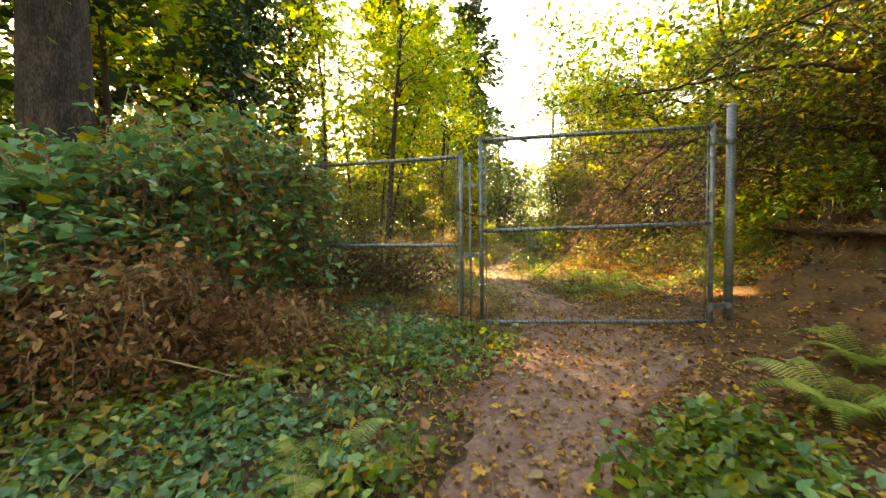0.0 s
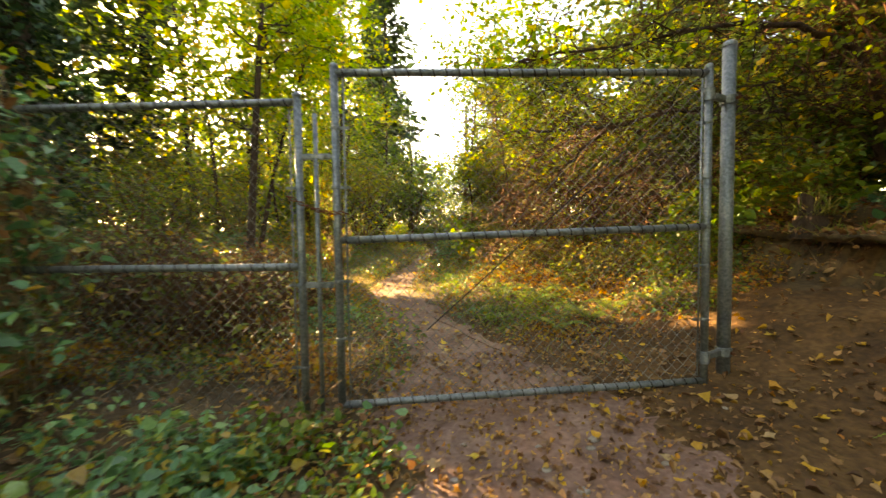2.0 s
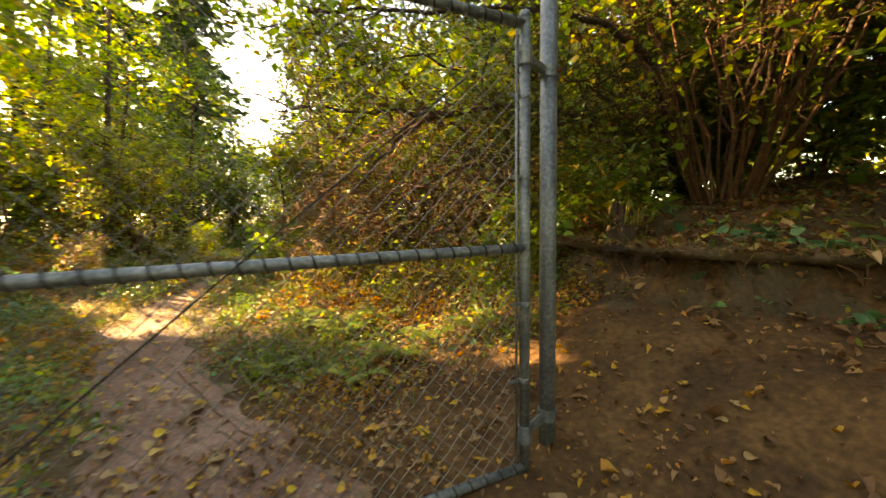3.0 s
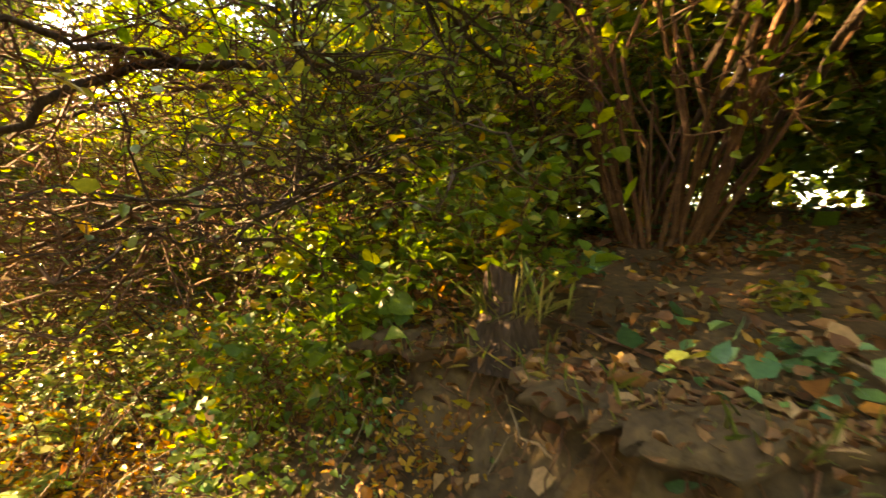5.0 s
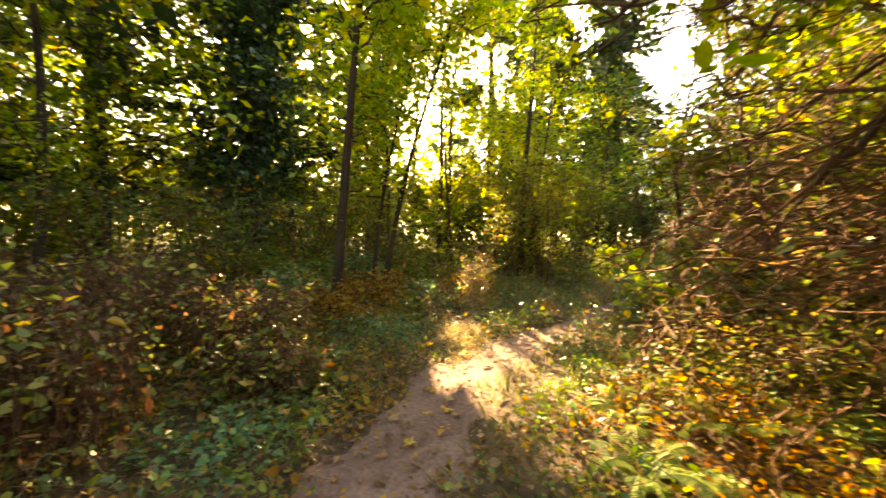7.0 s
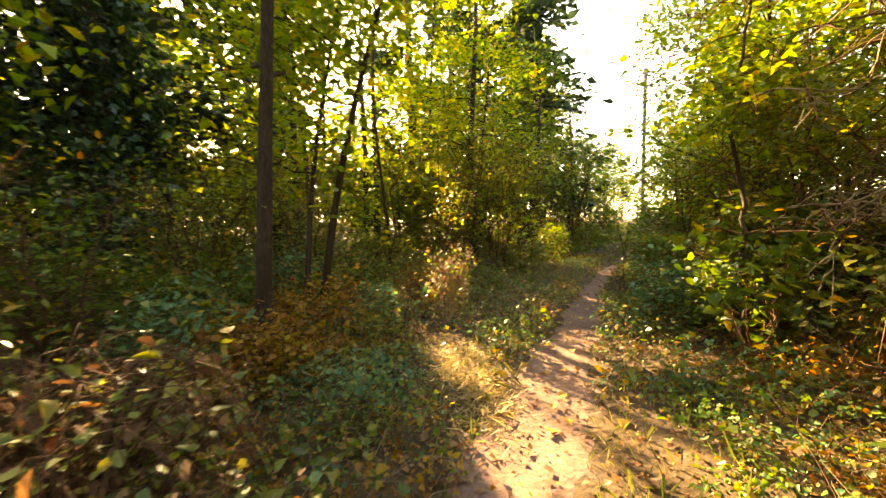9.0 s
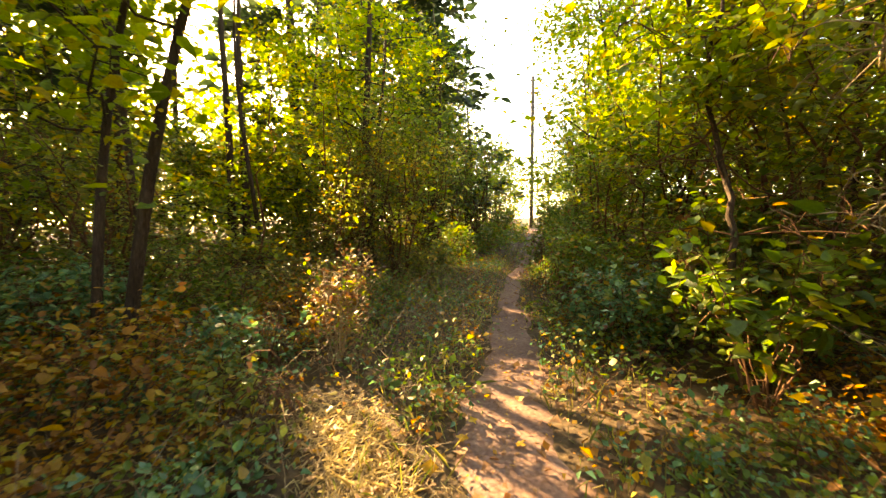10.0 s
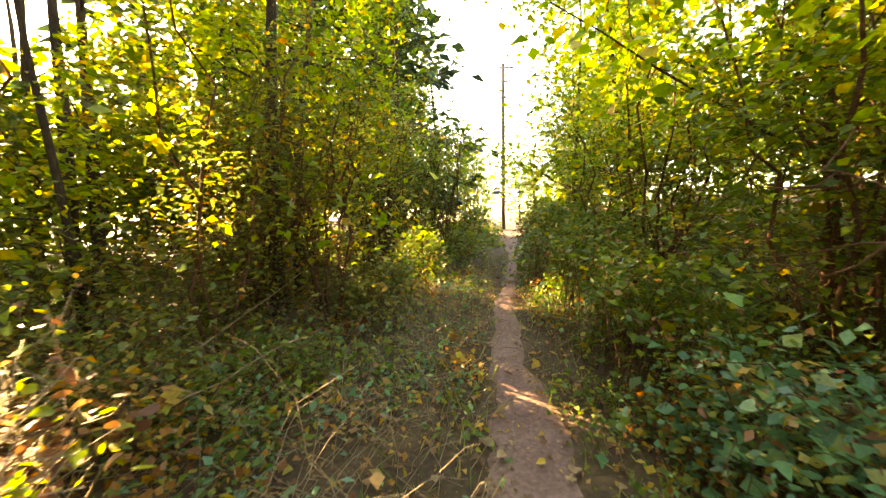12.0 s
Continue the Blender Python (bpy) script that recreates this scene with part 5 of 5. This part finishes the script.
cover("ground_ivy", (1.3, 4.6, 5.6, 9.8), 19000, 0.034, [(L_GREEN, 0.35), (L_BRAMBLE, 0.15), (L_OLIVE, 0.15), (L_RUSSET, 0.35)], "low green plants and russet leaves on the slope", 0.18, right_of)
cover("ground_ivy", (0.6, 4.5, 9.6, 22), 22000, 0.048, [(L_GREEN, 0.45), (L_BRAMBLE, 0.25), (L_RUSSET, 0.3)], "low green undergrowth beside the path", 0.3, right_of, shape=LEAF_FAR)
cover("ground_ivy", (-1.5, 9, 22, 36), 9000, 0.13, [(L_GREEN, 0.7), (L_OLIVE, 0.3)], "low green undergrowth at the far end of the path", 0.5, shape=LEAF_FAR)
cover("ground_ivy", (4.6, 9.5, 1.0, 8.5), 6000, 0.07, [(L_BRAMBLE, 0.35), (L_BROWN, 0.5), (L_OLIVE, 0.15)], "leaf litter and low plants on the bank", 0.15)


# -- grass and litter --
def litter(name, box, count, size, label, mat, on_path=1.0, lift=0.02, slope_share=1.0):
    x0, x1, y0, y1 = box
    p = np.stack((RNG.uniform(x0, x1, count), RNG.uniform(y0, y1, count)), 1)
    off = np.abs(p[:, 0] - trail_x(p[:, 1])) / trail_half(p[:, 1])
    p = p[(off > 1) | (RNG.random(len(p)) < on_path)]
    bare = (p[:, 0] > 2.5) & (p[:, 0] < bank_x(p[:, 1]) - 0.1) & (p[:, 1] > 2.4) & (p[:, 1] < 5.6)
    p = p[~bare | (RNG.random(len(p)) < slope_share)]
    p = np.concatenate((p, (land(p[:, 0], p[:, 1]) + lift + RNG.uniform(0, 0.02, len(p)))[:, None]), 1)
    ob = leaf_part(name, p, size, mat, up=1.1, droop=0, gaps=False, shape=(LEAF_BROAD if y1 < 7 else LEAF_FAR) * np.array((1, 1, 2.0)))
    return tagged(ob, label, "fallen leaves", kind="stuff")


litter("leaf_litter", (-0.2, 3.6, 0.9, 5.6), 11000, 0.03, "small dry leaves and scraps strewn thickly on the path", L_LITTER, 1.0, lift=0.026, slope_share=0.3)
litter("leaf_litter", (2.4, 5.4, 2.2, 6.4), 2400, 0.045, "brown and yellow leaves on the bare slope", L_LITTER, 1.0, lift=0.034, slope_share=0.35)
litter("leaf_litter", (-0.5, 1.8, 5.6, 17), 3200, 0.028, "small dry leaves along the path", L_LITTER, 1.0, lift=0.02)
litter("leaf_litter", (-3, 5.2, 0.2, 9.5), 10000, 0.05, "dry brown and yellow leaves strewn over the soil", L_LITTER, 0.5, slope_share=0.08)
litter("leaf_litter", (-3, 5, 9.5, 20), 8000, 0.055, "dry brown leaves strewn along the path", L_LITTER, 0.3)
litter("leaf_litter", (4.5, 9, 1, 9), 4000, 0.06, "dry brown leaves on the bank", L_BROWN)


def grass(box, count, length, label):
    x0, x1, y0, y1 = box
    p = np.stack((RNG.uniform(x0, x1, count), RNG.uniform(y0, y1, count)), 1)
    off = (np.abs(p[:, 0] - trail_x(p[:, 1])) - trail_half(p[:, 1]))
    p = p[(off > -0.05) & (off < 0.7) & (RNG.random(count) < 0.75)]
    p = np.concatenate((p, land(p[:, 0], p[:, 1])[:, None]), 1)
    up = np.repeat(np.array((0, 0, 1.3))[None], len(p), 0)
    ob = leaf_part("grass", p, length, L_GRASS, shape=LEAF_THIN * np.array((0.35, 1, 1)), up=0.0, droop=-0.6, gaps=False, heading=up)
    tagged(ob, label, "grass", kind="stuff")


grass((-1.2, 2.6, 5.0, 22), 12000, 0.11, "thin dry and green grass along the path")


t = RNG.random(3200)
q = np.stack((-0.72 + 0.95 * t + RNG.normal(size=3200) * 0.16, 10.4 - 1.5 * t + RNG.normal(size=3200) * 0.16), 1)
q = q[q[:, 0] < trail_x(q[:, 1]) - 0.12]
q = np.concatenate((q, land(q[:, 0], q[:, 1])[:, None]), 1)
M_STRAW = leaf_material("dry_straw", [(0, (0.30, 0.22, 0.10)), (1, (0.50, 0.40, 0.20))], 0.35, rough=0.6)
tagged(leaf_part("grass", q + np.array((0, 0, 0.02)), 0.075, M_STRAW, shape=LEAF_THIN * np.array((0.4, 1, 1)), up=0.6, droop=-0.15, gaps=False), "pale dry grass in a sunlit gap beside the path", "grass", kind="stuff")


# ---- fallen leaves that lie singly, stones and sticks ----
def single_leaf_mesh(name, lobes):
    bm = bmesh.new()
    c = bm.verts.new((0, 0, 0.006))
    ring = []
    for j in range(14):
        a = 2 * math.pi * j / 14
        r = 0.5 + lobes * 0.5 * math.cos(a * 5)
        ring.append(bm.verts.new((r * math.cos(a), r * math.sin(a) * 0.8, 0.10 * math.sin(2 * a) + 0.06 * abs(math.cos(a)))))
    for j in range(14):
        bm.faces.new((c, ring[j], ring[(j + 1) % 14]))
    me = bpy.data.meshes.new(name)
    bm.to_mesh(me)
    bm.free()
    me.materials.append(L_LITTER_ONE)
    return me


leaf_shapes = [single_leaf_mesh("fallen_leaf", v) for v in (0.0, 0.12, 0.3, 0.45)]
for j in range(290):
    y = RNG.uniform(1.2, 6.2) if j < 200 else RNG.uniform(6, 13)
    x = trail_x(y) + RNG.normal() * (0.9 if y < 5.5 else 0.35) + (RNG.uniform(0, 1.8) if 2.2 < y < 5.2 else 0)
    ob = new("fallen_leaf", leaf_shapes[j % 4])
    s = RNG.uniform(0.05, 0.1)
    ob.parent = trail
    ob.matrix_basis = pose(x, y, g(x, y) + 0.04, RNG.uniform(-14, 14), RNG.uniform(-14, 14), RNG.uniform(0, 360)) @ Matrix.Diagonal((s, s, s, 1))


def stone(x, y, s):
    bm = bmesh.new()
    bmesh.ops.create_icosphere(bm, subdivisions=2, radius=1)
    for v in bm.verts:
        v.co *= 1 + 0.22 * noise.noise(v.co * 1.3 + Vector((x * 7, y * 5, 0)))
        v.co = Vector((v.co.x * s, v.co.y * s * 0.8, v.co.z * s * 0.45))
    for f in bm.faces:
        f.smooth = True
    ob = part("stone", bm, M_STONE)
    ob.location = (x, y, g(x, y) + s * 0.2 + 0.012)
    tagged(ob, "small pale stone bedded in the path", "stone", "stones in the path")


for j in range(60):
    y = RNG.uniform(1.3, 5.0)
    stone(float(trail_x(y) + RNG.normal() * 0.4), y, RNG.uniform(0.01, 0.036))


def stick(points, r, label, mat=None):
    p = np.asarray(points, float)
    o = p[0].copy()
    t = np.linspace(0, len(p) - 1, 12)
    line = np.stack([np.interp(t, np.arange(len(p)), p[:, c]) for c in range(3)], 1) - o
    line[1:-1] += RNG.normal(size=(10, 3)) * 0.006
    ob = tube_part("stick", [(line, np.linspace(r, r * 0.4, 12))], mat or M_DRY, sides=6)
    ob.location = o
    tagged(ob, label, "stick")


stick([(-2.0, 2.35, 0.42), (-1.5, 2.3, 0.36), (-0.95, 2.35, 0.25)], 0.009, "pale dry stick lying on dead bracken")
stick([(-1.65, 13.6, g(-1.65, 13.6) + 0.32), (-1.2, 15.0, g(-1.2, 15.0) + 0.75), (-0.75, 16.4, g(-0.75, 16.4) + 0.62)], 0.008, "long pale dead stem lying over low bushes")
stick([(-1.3, 12.6, g(-1.3, 12.6) + 0.3), (-0.8, 13.5, g(-0.8, 13.5) + 0.5), (-0.5, 14.3, g(-0.5, 14.3) + 0.4)], 0.006, "pale dead stem lying over low bushes")
for k in range(9):
    y = 3.2 + 0.35 * k
    x = float(bank_x(y)) + RNG.uniform(-0.05, 0.35)
    a = RNG.uniform(0.9, 2.2)
    ln = RNG.uniform(0.5, 1.1)
    x1, y1 = x + ln * math.cos(a) * 0.5, y + ln * math.sin(a)
    stick([(x, y, g(x, y) + 0.03), ((x + x1) / 2, (y + y1) / 2, g((x + x1) / 2, (y + y1) / 2) + 0.06), (x1, y1, g(x1, y1) + 0.03)], RNG.uniform(0.006, 0.014), "dead stick lying along the top of the bank", M_TWIG if k % 2 else M_DRY)
stick([(1.1, 6.9, g(1.1, 6.9) + 0.03), (1.5, 5.9, g(1.5, 5.9) + 0.03), (1.9, 5.2, g(1.9, 5.2) + 0.02)], 0.006, "long thin twig lying across the path", M_TWIG)

# -- turf overhanging the bank, with roots --
ly = np.arange(1.2, 6.1, 0.035)
lip = thing("bank_turf", float(bank_x(3.6)), 3.6, g(float(bank_x(3.6)) + 0.15, 3.6), "dark overhanging turf and root mat along the bank's edge", "turf", kind="structure")
o = np.array(lip.location)
prof = [(0.3, 0.004), (0.16, 0.02), (0.05, 0.028), (-0.06, 0.018), (-0.14, -0.012), (-0.12, -0.045), (0.0, -0.07), (0.12, -0.08)]
V = []
for y in ly:
    xb = float(bank_x(y))
    zt = g(xb + 0.2, y)
    jut = 1 + 0.6 * math.sin(y * 5.3) + 0.5 * math.sin(y * 11.7) + RNG.uniform(-0.5, 0.5)
    V += [(xb + (px if px > 0 else px * jut), y + 0.02 * math.sin(y * 31 + px * 9), (g(xb + px, y) + pz if px > 0.2 and pz > 0 else zt + pz) + 0.012 * math.sin(y * 17 + px * 20) + RNG.normal() * 0.009) for px, pz in prof]
m = len(prof)
F = [(k * m + j, k * m + (j + 1) % m, (k + 1) * m + (j + 1) % m, (k + 1) * m + j) for k in range(len(ly) - 1) for j in range(m)]
mesh_object("turf", [np.array(v) - o for v in V], F, M_DUFF, lip, smooth_shade=True)
for k in range(80):
    y = RNG.uniform(1.4, 5.9)
    x = float(bank_x(y)) - RNG.uniform(0.02, 0.2)
    z = g(float(bank_x(y)) + 0.2, y) - 0.05
    q = bend((x, y, z), (x - RNG.uniform(-0.02, 0.15), y + RNG.normal() * 0.12, z - RNG.uniform(0.08, 0.32)), 0.0, 5, 0.2) - o
    tube_part("root", [(q, np.linspace(RNG.uniform(0.003, 0.008), 0.0015, 5))], M_TWIG, lip, sides=4)

yy = RNG.uniform(1.3, 6.1, 1500)
xx = bank_x(yy) + RNG.normal(size=1500) * 0.12 + 0.03
q = np.stack((xx, yy, land(np.maximum(xx, bank_x(yy) + 0.1), yy) + 0.035), 1)
tagged(leaf_part("leaf_litter", q, 0.05, L_BROWN, shape=LEAF_BROAD * np.array((1, 1, 2.0)), up=0.9, droop=0.3, gaps=False), "brown leaves caught on the bank's edge", "fallen leaves", kind="stuff")
q = np.stack((bank_x(yy[:700]) + RNG.normal(size=700) * 0.1, yy[:700], land(bank_x(yy[:700]) + 0.1, yy[:700])), 1)
tagged(leaf_part("grass", q, 0.12, L_GRASS, shape=LEAF_THIN * np.array((0.22, 1, 1)), up=0.0, droop=-0.3, gaps=False, heading=np.repeat(np.array((-0.4, 0, 0.9))[None], 700, 0)), "dry grass hanging over the bank's edge", "grass", kind="stuff")

# -- stump of broken wood on the bank's edge --
stump = thing("tree_stump", 4.78, 5.72, g(4.78, 5.72) - 0.05, "low rotten stump with splintered top on the bank", "tree stump")
n = 14
bm = bmesh.new()
rings = []
for k, (h, r) in enumerate(((0, 0.2), (0.1, 0.15), (0.22, 0.12), (0.34, 0.11))):
    rings.append([bm.verts.new((r * (1 + 0.15 * math.sin(3 * a + k)) * math.cos(a), r * (1 + 0.2 * math.cos(2 * a)) * math.sin(a),
                                h + (RNG.uniform(-0.05, 0.12) if k == 3 else 0))) for a in np.arange(n) * 2 * math.pi / n])
for q, w in zip(rings, rings[1:]):
    for j in range(n):
        bm.faces.new((q[j], q[(j + 1) % n], w[(j + 1) % n], w[j]))
mid = bm.verts.new((0, 0, 0.2))
for j in range(n):
    bm.faces.new((rings[-1][j], rings[-1][(j + 1) % n], mid))
part("wood", bm, M_BARK, stump)
p = np.stack((RNG.normal(size=160) * 0.09, RNG.normal(size=160) * 0.09, np.full(160, 0.22)), 1)
leaf_part("grass_tuft", p, 0.17, L_GRASS, stump, "dry yellow grass tuft", shape=LEAF_THIN * np.array((0.14, 1, 1)), up=0.0, droop=-0.6, gaps=False, heading=np.repeat(np.array((0, 0, 1.5))[None], 160, 0))
